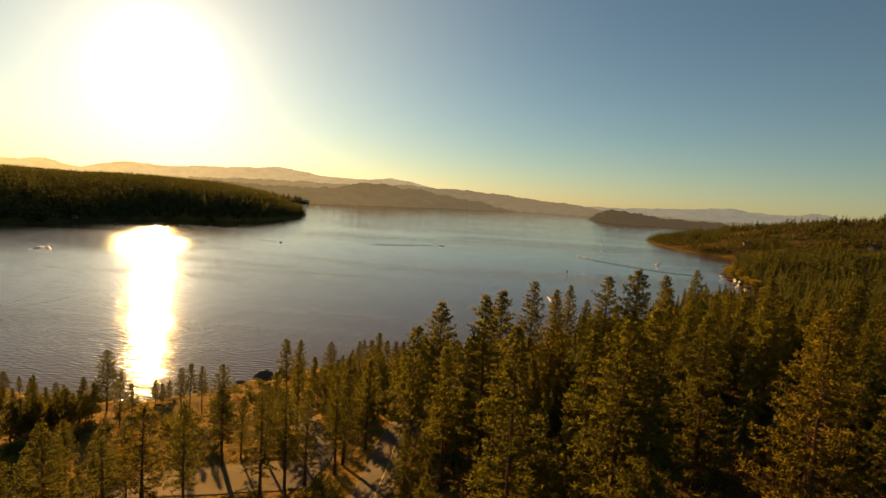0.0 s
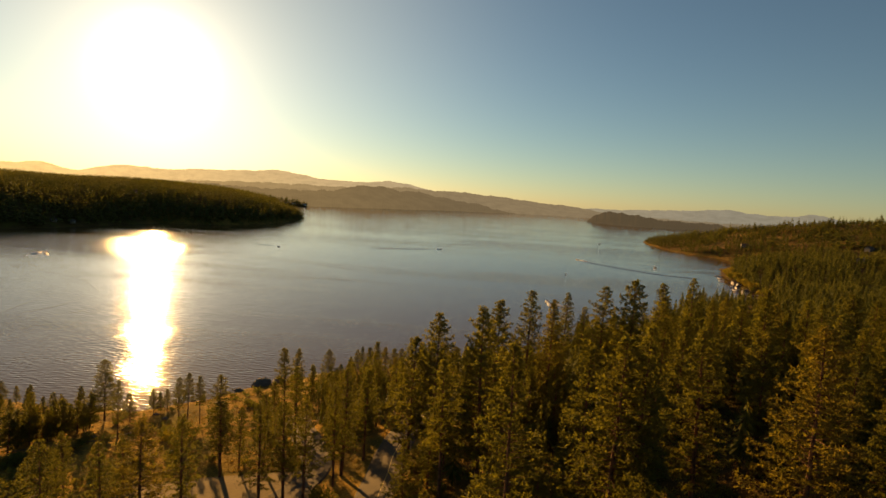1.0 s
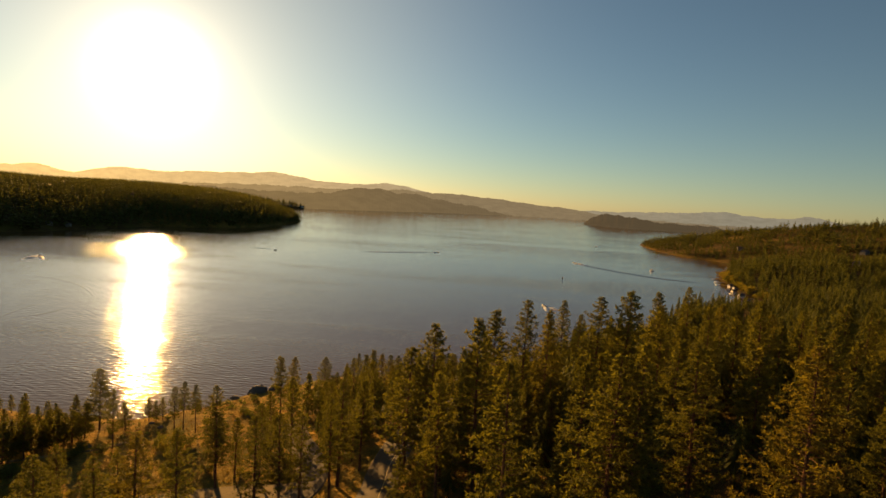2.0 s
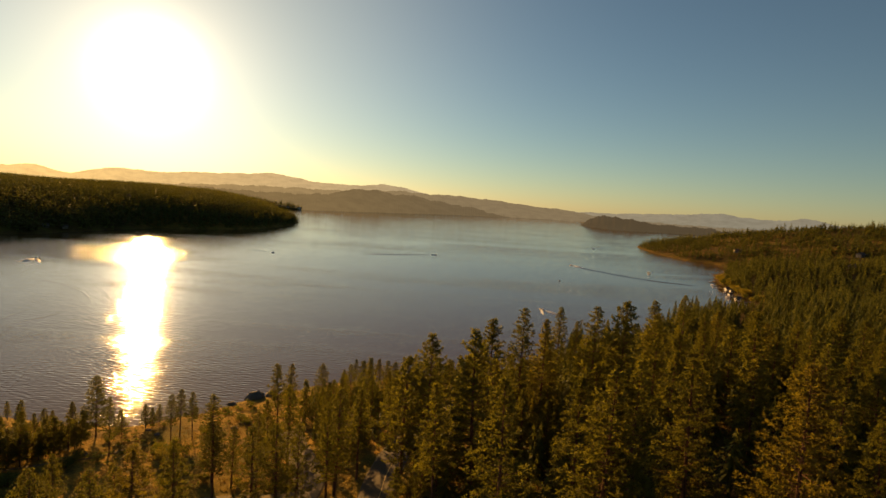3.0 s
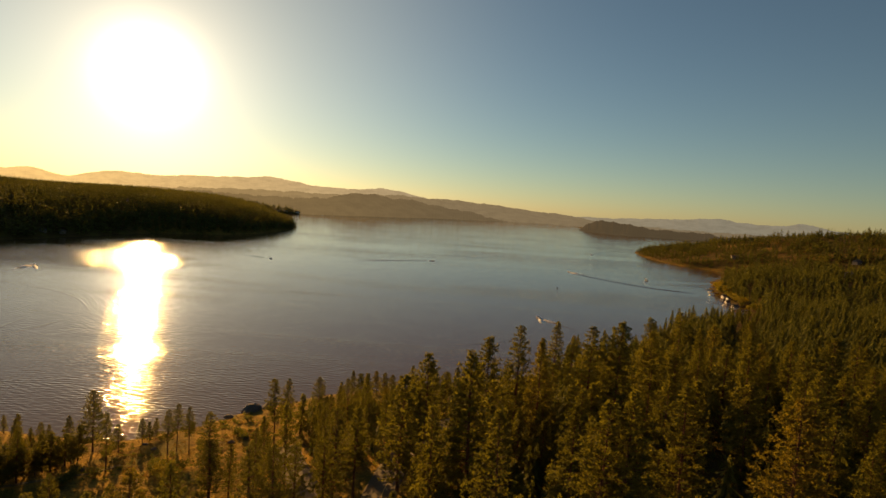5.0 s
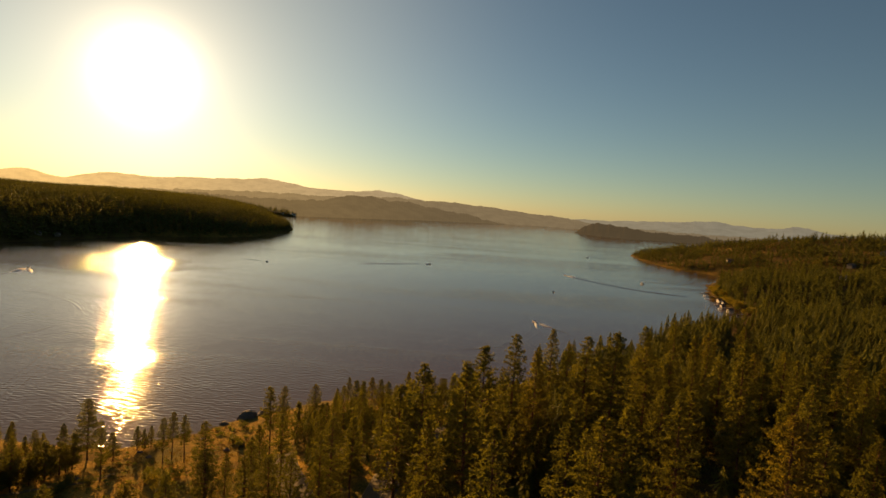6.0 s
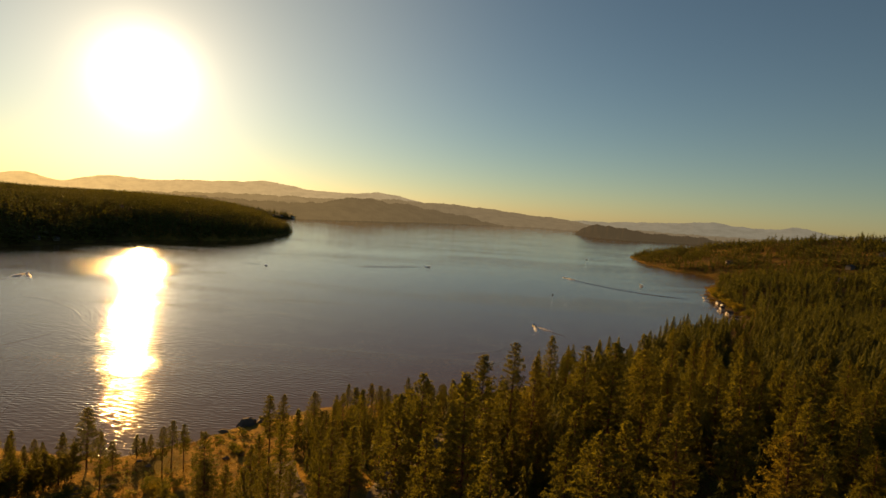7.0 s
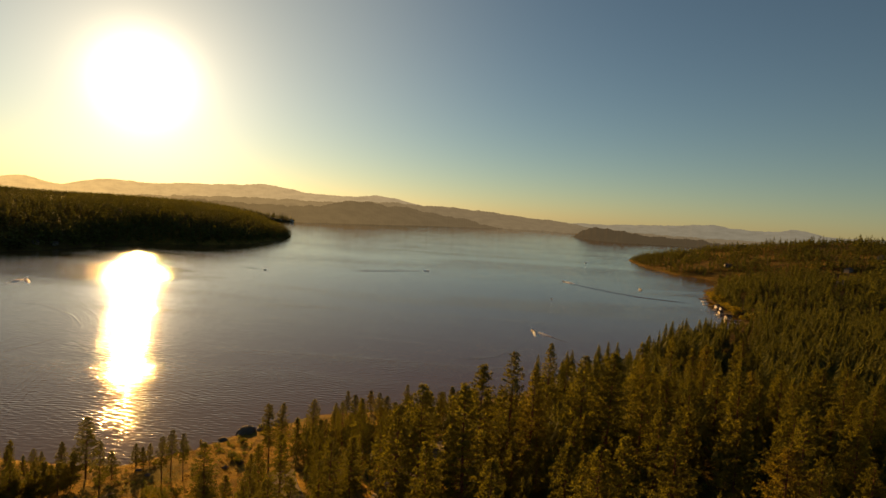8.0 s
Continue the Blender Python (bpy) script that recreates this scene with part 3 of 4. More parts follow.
for x, y, tall in ((24, 60, 20.5), (68, 70, 17)):
    plant(BROAD_PINES, x, y, tall, "broad bushy pine with a rounded crown", rng)
    planted.append((x, y))
while len(planted) < 110:
    bearing, far_off = radians(rng.uniform(-47, -33.0)), rng.uniform(150, 225)
    x, y = far_off * math.sin(bearing), far_off * math.cos(bearing)
    if not 0.6 < float(ground_z(x, y)) < 3.6 or x > -112 or min(math.hypot(x - a, y - b) for a, b in planted) < 4:
        continue
    tall = rng.uniform(5, 9)
    plant(SMALL_PINES + FULL_PINES[1:2], x, y, tall, "small dark pine on the lake shore", rng, "pines along the near shore", 1.05)
    planted.append((x, y))


def clear_of_roads(x, y, gap):
    for line, half in ((ROAD, 5.0), (SIDE_ROAD, 4.0), (TURNOUT, 8.0)):
        for (ax, ay), (bx, by) in zip(line, line[1:]):
            k = min(1, max(0, ((x - ax) * (bx - ax) + (y - ay) * (by - ay)) / ((bx - ax) ** 2 + (by - ay) ** 2)))
            if math.hypot(x - ax - k * (bx - ax), y - ay - k * (by - ay)) < half + gap:
                return False
    return True


for _ in range(60):
    x, y = rng.uniform(-42, 25), rng.uniform(176, 243)
    z = float(ground_z(x, y))
    if z < 1.0 or y < 170 - 0.4 * x or x < -59 + 0.6 * (y - 200) or min(math.hypot(x - a, y - b) for a, b in planted) < 5:
        continue
    plant(SMALL_PINES + FULL_PINES[:2], x, y, rng.uniform(10, 15) if x > -30 else rng.uniform(7, 12), "pine in the belt of trees above the shore", rng, "pines along the near shore", 1.1)
    planted.append((x, y))
tries = 0
while len(planted) < 296 and tries < 9000:
    tries += 1
    x, y = rng.uniform(-62, 150), rng.uniform(42, 212)
    if x > 0.95 * y + 12 or x < -6 and y < 120 or x < -25 and y < 135 or x < -45 or x < -60 + 0.9 * (y - 190) or not clear_of_roads(x, y, 1.5):
        continue
    if float(ground_z(x, y)) < 1.5 or math.hypot(x - 55, y - 106) < 7 or math.hypot(x - 44, y - 95) < 8:
        continue
    gap = 5.2 if x > 10 else 5.8
    if min(math.hypot(x - a, y - b) for a, b in planted) < gap:
        continue
    tall = rng.uniform(15, 22) - (4 if y > 150 else 0) if x > 10 else rng.uniform(15, 20) - (3 if y > 170 else 0)
    plant(NEAR_FULL if closest(x, y) else FULL_PINES + SMALL_PINES[:1] if tall < 17 else FULL_PINES + TALL_PINES[1:2], x, y, tall, "pine in the dense stand on the slope", rng)
    planted.append((x, y))


def stand(name, places, heights, material, limbs, sides, label, seed, skirt=(0.12, 0.3), stout=1.0):
    """Woods too many to count, joined: each tree a ragged cone of drooping boughs round a stem."""
    rng = np.random.RandomState(seed)
    forms = []
    for _ in range(6):
        v, f = [], []
        v += [np.array((0.02 * math.cos(a), 0.02 * math.sin(a), -0.05)) for a in (0, 2.1, 4.2)] + [np.array((0, 0, 1.0))]
        f += [(0, 1, 3), (1, 2, 3), (2, 0, 3)]
        low = rng.uniform(*skirt)
        for i in range(limbs):
            w = (i + rng.uniform(0, 1)) / limbs
            z = low + (1 - low) * w
            r = (0.20 * (1 - w) ** 0.75 + 0.015) * rng.uniform(0.65, 1.25)
            a = i * 2.4 + rng.uniform(-0.4, 0.4)
            wide = 0.55 if sides == 1 else 0.27
            drop = r * rng.uniform(0.05, 0.6)
            b = len(v)
            inner = np.array((0, 0, z + 0.06 + 0.05 * (1 - w)))
            left = np.array((r * 0.75 * math.cos(a - wide), r * 0.75 * math.sin(a - wide), z - drop * 0.4))
            right = np.array((r * 0.75 * math.cos(a + wide), r * 0.75 * math.sin(a + wide), z - drop * 0.4))
            tip = np.array((r * math.cos(a), r * math.sin(a), z - drop))
            v += [inner, left, tip, right]
            f += [(b, b + 1, b + 2), (b, b + 2, b + 3)]
        forms.append((np.array(v), np.array(f)))
    vs, fs, base = [], [], 0
    for (x, y, z), tall in zip(places, heights):
        fv, ff = forms[rng.randint(len(forms))]
        a = rng.uniform(0, 6.28)
        c, s2 = math.cos(a), math.sin(a)
        wide = tall * rng.uniform(0.85, 1.25) * stout
        vs.append(np.stack([x + wide * (fv[:, 0] * c - fv[:, 1] * s2), y + wide * (fv[:, 0] * s2 + fv[:, 1] * c), z + tall * fv[:, 2]], -1))
        fs.append(ff + base)
        base += len(fv)
    ob = from_arrays(name, np.concatenate(vs), np.concatenate(fs).tolist(), material)
    return tagged(ob, label, "woods", kind="stuff")


def scatter(seed, gap, x0, x1, y0, y1, shore, inside, thin, keep=None, patch=55, share=0.22):
    """Places about a gap apart, thinner in the openings, some way in from the shore."""
    rng = np.random.RandomState(seed)
    x, y = [g.ravel() for g in np.meshgrid(np.arange(x0, x1, gap), np.arange(y0, y1, gap))]
    x, y = x + rng.uniform(-0.48, 0.48, x.shape) * gap, y + rng.uniform(-0.48, 0.48, x.shape) * gap
    ok = rng.uniform(0, 1, x.shape) > thin * (rolling(x, y, patch) > share)
    if keep is not None:
        ok &= keep(x, y)
    x, y = x[ok], y[ok]
    ok = inland(x, y, shore) > inside
    x, y = x[ok], y[ok]
    return np.stack([x, y, ground_z(x, y) - 0.2], -1), rng


def hillside(x, y):
    return (np.abs(np.degrees(np.arctan2(x, y))) < 46) & ((np.hypot(x, y) > 225) | (x > 0.85 * y) | (x > 150)) & (np.hypot(x, y) < 620) & (np.hypot(x, y) > 125) & (x > 45 + 0.1 * (y - 200))


spots, r2 = scatter(41, 7.2, -20, 460, 60, 620, EAST_SHORE, 2, 0.4, hillside)
far_off, way_off = np.hypot(spots[:, 0], spots[:, 1]), np.degrees(np.arctan2(spots[:, 0], spots[:, 1]))
low = 1 - 0.6 * np.exp(-((way_off - 29.6) / 1.5) ** 2) * (far_off > 290)
stand("hillside_woods", spots, low * (8 + 12 * r2.uniform(0, 1, len(spots)) ** 1.4 + 6.0 * (spots[:, 0] > 150)), WOODS, 104, 2, "dense green conifer woods on the hillside", 3)


def understory(x, y):
    far_off = np.hypot(x, y)
    clear = np.array([clear_of_roads(a, b, 1.5) and math.hypot(a - 55, b - 106) > 8 and math.hypot(a - 45, b - 96) > 9 for a, b in zip(x, y)])
    return (far_off > 100) & (far_off < 240) & ((y < 205) | (x > 45)) & (x < 0.95 * y + 14) & (x > -46) & ((y > 150) | (x > -4)) & (x > -60 + 0.9 * (y - 190)) & clear


spots, r2 = scatter(44, 4.6, -62, 160, 45, 250, EAST_SHORE, 3, 0.5, understory)
stand("young_pines", spots, r2.uniform(4, 11, len(spots)) + 3.0 * (spots[:, 0] > 20), WOODS, 60, 2, "young pines under the tall trees", 6)


def beyond(x, y):
    return (np.abs(np.degrees(np.arctan2(x, y))) < 46) & (np.hypot(x, y) >= 980)


def cove(x, y):
    return (np.abs(np.degrees(np.arctan2(x, y))) < 46) & (np.hypot(x, y) >= 600) & (np.hypot(x, y) < 1000)


spots, r2 = scatter(45, 7.6, 300, 760, 430, 960, EAST_SHORE, 10, 0.3, cove)
clump = np.clip(0.85 + 0.45 * rolling(spots[:, 0] + 30, spots[:, 1], 30), 0.5, 1.25)
stand("cove_woods", spots, clump * (9 + 13 * r2.uniform(0, 1, len(spots)) ** 1.5), WOODS, 30, 1, "tall dense conifers above the cove", 8, (0.02, 0.12), 1.15)


spots, r2 = scatter(42, 9.0, 300, 1900, 600, 2000, EAST_SHORE, 3, 0.85, beyond, 42, 0.30)
clump = np.clip(0.75 + 0.5 * rolling(spots[:, 0] + 30, spots[:, 1], 38), 0.45, 1.25)
stand("peninsula_woods", spots, clump * (8 + 13 * r2.uniform(0, 1, len(spots)) ** 1.5), WOODS, 16, 1, "scattered conifers on the far side of the bay", 4, (0.02, 0.10), 1.9)
spots, r2 = scatter(43, 9.5, -1900, -360, 560, 2360, WEST_SHORE, 4, 0.2, lambda x, y: (np.abs(np.degrees(np.arctan2(x, y))) < 46) & (inland(x, y, WEST_SHORE) < 520))
stand("west_shore_woods", spots, r2.uniform(12, 21, len(spots)), WOODS, 12, 1, "backlit conifer woods on the west shore", 5, (0.0, 0.06), 2.1)


# ---- shrubs, grass and stones ----
def shrub(seed, tall, material, leaves):
    rng = np.random.RandomState(seed)
    stems, green = [], []
    for i in range(9):
        a, out = i * 2.4, rng.uniform(0.25, 0.75) * tall
        tip = np.array((out * math.cos(a), out * math.sin(a), tall * rng.uniform(0.6, 0.95)))
        mid = tip * (0.45, 0.45, 0.6)
        stems.append(tube([(0.05 * math.cos(a), 0.05 * math.sin(a), -0.2), mid, tip], [0.05, 0.035, 0.012], 4))
        for _ in range(leaves // 9):
            t = rng.uniform(0.35, 1.05)
            at = (mid * (1 - t) + tip * t if t > 0.5 else mid * 2 * t) + rng.normal(size=3) * 0.16 * tall
            at[2] = max(at[2], 0.1)
            green.append(tuft(rng, at, 0.12 * tall, 6, 0.035 * tall))
    bush = new("shrub")
    bush["tall"] = tall
    from_arrays("stems", *joined(stems), BARK, bush)
    from_arrays("leaves", *joined(green), material, bush)
    return bush


GREEN_SHRUBS = [shrub(61, 2.4, LEAVES, 200), shrub(62, 1.8, LEAVES, 170)]
GOLD_SHRUBS = [shrub(63, 2.0, GOLD_LEAVES, 180)]
rng = np.random.RandomState(9)
for x, y, tall, kind in ((-23, 108, 3.4, 0), (-19.5, 103.5, 3.0, 1), (-25.5, 104, 2.6, 0), (-5.2, 102, 2.6, 1), (-3.5, 108, 2.2, 1), (-4.5, 118, 2.4, 1), (1.0, 104, 2.6, 0),
                         (-4.0, 127, 2.2, 1), (55.4, 107.3, 1.8, 1), (45.7, 92.4, 2.0, 1), (48, 100, 1.6, 1), (30.6, 99.7, 2.4, 0), (60, 75, 2.0, 0), (52, 86, 2.4, 0),
                         (-96.2, 117.1, 3.2, 0), (-94.6, 121.7, 3.6, 0), (-82.2, 118.6, 1.9, 1), (-73.1, 120.9, 4.3, 0), (-98.0, 134.6, 2.5, 0), (-98.1, 137.4, 2.7, 0), (-97.9, 140.2, 2.5, 0),
                         (-98.0, 143.1, 2.4, 0), (-98.7, 146.5, 2.5, 0), (-77.9, 148.4, 3.0, 0), (-78.7, 153.1, 2.8, 0), (-74.9, 150.5, 2.5, 0), (-103.6, 127.7, 2.9, 0), (-105.1, 125.7, 2.9, 0), (-89.4, 111.9, 3.2, 0), (-88.2, 118.6, 2.7, 0), (-78.1, 119.5, 3.4, 0),
                         (-71, 152, 2.6, 0), (-74, 170, 1.8, 0), (-62, 176, 2.4, 0), (-66, 181, 2.0, 0), (-93, 146, 2.2, 0), (-100, 162, 1.6, 0), (-86, 190, 1.8, 0),
                         (-48, 131, 1.8, 1), (-57, 133, 2.2, 1), (-66, 131, 2.0, 0), (-38, 128, 1.6, 1), (-76, 133, 1.7, 1), (-74, 145, 3.4, 1), (-70, 141.5, 2.8, 1), (-72, 148, 2.2, 0), (-90, 176, 1.4, 0), (-68, 196, 2.0, 0)):
    label = "golden dry shrub beside the road" if kind else "dense green shrub on the dry grass"
    plant(GOLD_SHRUBS if kind else GREEN_SHRUBS, x, y, tall, label, rng, "shrubs on the slope")["category"] = "shrub"


for k in range(38):
    y = 548 + 5.4 * k + rng.uniform(-2, 2)
    x = float(np.interp(y, (552, 590, 674, 756), (316, 320, 343, 372))) + rng.uniform(4, 13)
    if float(ground_z(x, y)) > 0.3:
        plant(GREEN_SHRUBS if k % 3 == 2 else GOLD_SHRUBS, x, y, rng.uniform(4.0, 7.5), "golden-green bushes along the cove", rng, "bushes at the cove")["category"] = "shrub"


def blades(name, spots, rng, tall, label):
    vs, fs = [], []
    for x, y, z in spots:
        for _ in range(4):
            a, h = rng.uniform(0, 6.28), tall * rng.uniform(0.6, 1.3)
            cx, cy = x + rng.normal() * 0.25, y + rng.normal() * 0.25
            dx, dy, w = math.cos(a), math.sin(a), 0.10
            b = len(vs)
            vs += [(cx - dx * w, cy - dy * w, z - 0.05), (cx + dx * w, cy + dy * w, z - 0.05), (cx + dy * h * 0.5 + rng.normal() * 0.1, cy - dx * h * 0.5, z + h)]
            fs.append((b, b + 1, b + 2))
    return tagged(from_arrays(name, vs, fs, STRAW), label, "grass", kind="stuff")


n = 26000
px, py = rng.uniform(-135, 70, n), rng.uniform(70, 240, n)
ok = (inland(px, py, EAST_SHORE) > 4) & (rolling(px, py, 11) + rng.uniform(-0.6, 0.6, n) > -0.1)
ok &= np.array([clear_of_roads(a, b, 0.8) for a, b in zip(px, py)])
px, py = px[ok], py[ok]
blades("dry_grass", np.stack([px, py, ground_z(px, py)], -1), rng, 0.45, "dry golden grass tufts on the clearing")


n = 2600
px, py = rng.uniform(-130, 60, n), rng.uniform(60, 215, n)
ok = (inland(px, py, EAST_SHORE) > 4) & (rolling(px + 40, py, 14) > 0.0) & np.array([clear_of_roads(a, b, 0.6) for a, b in zip(px, py)])
brush = [tuft(rng, np.array((x + rng.normal() * 0.3, y + rng.normal() * 0.3, float(z) + 0.25)), rng.uniform(0.5, 1.15), 9, 0.13)
         for x, y, z in zip(px[ok], py[ok], ground_z(px[ok], py[ok])) for _ in range(3)]
tagged(from_arrays("low_brush", *joined(brush), LEAVES), "low olive brush in the dry grass", "brush", kind="stuff")


def boulder(seed, size, at, label):
    bm = bmesh.new()
    bmesh.ops.create_icosphere(bm, subdivisions=3, radius=1.0)
    for v in bm.verts:
        k = 1 + 0.45 * noise.noise(v.co * 1.1 + Vector((seed * 3.7, 0, 0))) + 0.14 * noise.noise(v.co * 3.5 + Vector((0, seed * 2.1, 0)))
        v.co = Vector((v.co.x * size[0], v.co.y * size[1], v.co.z * size[2])) * k
    ob = part("boulder", bm, ROCK)
    ob.matrix_world = pose(at[0], at[1], float(ground_z(at[0], at[1])) + 0.1 * size[2], 0, 0, seed * 47)
    return tagged(ob, label, "rock", "rocks on the near shore")


ROCKS = [(-71, 209, 4.2, 2.2), (-66, 214, 3.4, 2.0), (-61, 220, 3.0, 1.8), (-77, 201, 2.0, 1.0), (-82, 196, 1.6, 0.9), (-89, 189, 1.4, 0.8), (-62, 177, 1.6, 0.9), (-65, 173, 1.2, 0.7),
         (-98, 181, 1.5, 0.8), (-113, 176, 1.8, 0.9), (-88, 168, 1.0, 0.5), (-93, 172, 0.9, 0.5), (-78, 184, 1.1, 0.5), (-99, 150, 0.9, 0.5)]
for i, (x, y, r, h) in enumerate(ROCKS):
    boulder(i + 1, (r, r * 0.75, h), (x, y), "weathered brown rock at the lake edge" if float(ground_z(x, y)) < 2.5 else "low weathered rock in the dry grass")
TRAIL = [(-112, 136), (-103, 143), (-96, 148), (-91, 155)]
tagged(ribbon("trail", TRAIL, [(-0.9, -0.3), (-0.6, 0.0), (0.6, 0.0), (0.9, -0.3)], 0.12, GRAVEL), "pale dirt path across the dry clearing", "path", kind="structure")


# ---- boats, wakes, docks and houses ----
def loft(sections):
    """Closed skin over rows of points."""
    n = len(sections[0])
    v = [p for row in sections for p in row]
    f = grid_faces(len(sections), n, True) + [tuple(range(n))[::-1], tuple((len(sections) - 1) * n + k for k in range(n))]
    return v, f


def box(x0, x1, y0, y1, z0, z1):
    v = [(x, y, z) for z in (z0, z1) for x, y in ((x0, y0), (x1, y0), (x1, y1), (x0, y1))]
    return v, [(3, 2, 1, 0), (4, 5, 6, 7), (0, 1, 5, 4), (1, 2, 6, 5), (2, 3, 7, 6), (3, 0, 4, 7)]


def motorboat(long, beam, roofed):
    """A motorboat with its bow along +y, afloat at z = 0."""
    boat = new("motorboat")
    rows = []
    for k, wide, keel, rail in ((0, 0.86, -0.15, 0.62), (0.3, 1.0, -0.2, 0.66), (0.6, 0.94, -0.18, 0.75), (0.82, 0.62, -0.05, 0.9), (0.95, 0.22, 0.3, 1.0), (1.0, 0.05, 0.7, 1.05)):
        y, w = (k - 0.5) * long, wide * beam / 2
        rows.append([(-w, y, rail), (-w * 0.85, y, 0.1), (0, y, keel), (w * 0.85, y, 0.1), (w, y, rail), (0, y, rail - 0.08)])
    from_arrays("hull", *loft(rows), HULL, boat)
    from_arrays("windshield", *loft([[(-0.38 * beam, 0.05 * long, 0.68), (0.38 * beam, 0.05 * long, 0.68), (0.3 * beam, 0.0, 1.3), (-0.3 * beam, 0.0, 1.3)],
                                     [(-0.38 * beam, 0.08 * long, 0.68), (0.38 * beam, 0.08 * long, 0.68), (0.3 * beam, 0.01 * long, 1.3), (-0.3 * beam, 0.01 * long, 1.3)]]), GLASS, boat)
    from_arrays("seat_bench", *box(-0.36 * beam, 0.36 * beam, -0.32 * long, -0.22 * long, 0.5, 0.95), HULL, boat)
    from_arrays("outboard_motor", *loft([[(-0.22, -0.53 * long, -0.3), (0.22, -0.53 * long, -0.3), (0.22, -0.49 * long, -0.3), (-0.22, -0.49 * long, -0.3)],
                                         [(-0.26, -0.55 * long, 1.1), (0.26, -0.55 * long, 1.1), (0.26, -0.48 * long, 1.1), (-0.26, -0.48 * long, 1.1)]]), ROOF, boat)
    if roofed:
        from_arrays("canopy", *box(-0.46 * beam, 0.46 * beam, -0.3 * long, 0.12 * long, 2.25, 2.4), WHITE_PAINT, boat)
        for sx in (-0.43, 0.43):
            for sy in (-0.28, 0.1):
                from_arrays("post", *tube([(sx * beam, sy * long, 0.6), (sx * beam, sy * long, 2.26)], [0.05, 0.05], 5), HULL, boat)
    return boat


def bearing(dx, dy):
    return math.degrees(math.atan2(-dx, dy))


def afloat(x, y, dx, dy, long, beam, roofed, label):
    boat = motorboat(long, beam, roofed)
    boat.matrix_basis = pose(x, y, 0, 0, 0, bearing(dx, dy))
    return tagged(boat, label, "boat", "boats on the lake")


def ridge_strip(name, line, width, height, material, parent):
    """A low long wave lying on the water."""
    line = spline(line, 4.0)
    ahead = np.gradient(line, axis=0)
    ahead /= np.linalg.norm(ahead, axis=1)[:, None]
    fade = np.minimum(1, np.minimum(np.arange(len(line)), np.arange(len(line))[::-1]) / 4 + 0.08)
    rows = []
    for off, up in ((-1.0, -0.03), (-0.5, 0.55), (0.0, 1.0), (0.5, 0.55), (1.0, -0.03)):
        rows.append(np.stack([line[:, 0] + ahead[:, 1] * off * width / 2 * (0.4 + 0.6 * fade), line[:, 1] - ahead[:, 0] * off * width / 2 * (0.4 + 0.6 * fade),
                              np.maximum(up, 0) * height * fade + (0.012 if up > 0 else -0.03)], -1))
    return from_arrays(name, np.concatenate(rows), grid_faces(5, len(line)), material, parent, smooth=True)


def wake(x, y, dx, dy, length, spread, foam):
    """The trail behind a boat at x, y that heads along dx, dy: white water, then two long waves."""
    k = math.hypot(dx, dy)
    dx, dy = dx / k, dy / k
    whole = tagged(new("boat_wake"), "white foam and long waves behind a moving boat", "wake", "wakes on the lake")
    for side in (-1, 1):
        pts = [(x - dx * d + side * dy * spread * d / length, y - dy * d - side * dx * spread * d / length) for d in (2, length * 0.3, length * 0.65, length)]
        ridge_strip("wave_arm", pts, 2.6, 0.25, WATER, whole)
        if foam:
            near = [(x - dx * d + side * (dy * spread * d / length + 0.6 * dy), y - dy * d - side * (dx * spread * d / length + 0.6 * dx)) for d in (0, foam * 0.5, foam)]
            ridge_strip("foam_trail", near, 5.2, 1.7, FOAM, whole)


for x, y, dx, dy, long, roofed, length, spread, foam, label in (
        (-18, 827, 1, 0.62, 5.2, False, 120, 5, 5, "white motorboat crossing the lake"),
        (187, 815, -0.33, 0.94, 6.5, False, 30, 4, 22, "motorboat with a long curved wake"),
        (81, 445, -0.25, 1.0, 7.5, False, 40, 13, 18, "fast motorboat throwing up white spray"),
        (-400, 524, -0.45, 0.9, 7.5, False, 50, 13, 28, "fast motorboat throwing up white spray"),
        (318, 1193, -0.5, -0.86, 8.0, False, 160, 7, 6, "small motorboat far out on the lake"),
        (-228, 708, 0.9, -0.43, 4.0, False, 45, 4, 0, "small dark motorboat drifting on the lake")):
    afloat(x, y, dx, dy, long, 2.5, roofed, label)
    wake(x - dx * long * 0.45, y - dy * long * 0.45, dx, dy, length, spread, foam)
afloat(289, 776, -0.12, 1.0, 8.0, 3.4, True, "white canopied cruiser at rest on the lake")
afloat(133, 629, 0.6, 0.8, 2.8, 1.2, False, "small open boat at rest on the lake")
for x, y, turn, long in ((309, 592, 20, 6.5), (322, 626, -65, 6.0), (331, 668, 30, 7.0), (303, 551, -70, 6.0), (342, 697, 15, 6.0)):
    afloat(x, y, -math.sin(radians(turn)), math.cos(radians(turn)), long, 2.3, False, "small white motorboat moored at a dock")
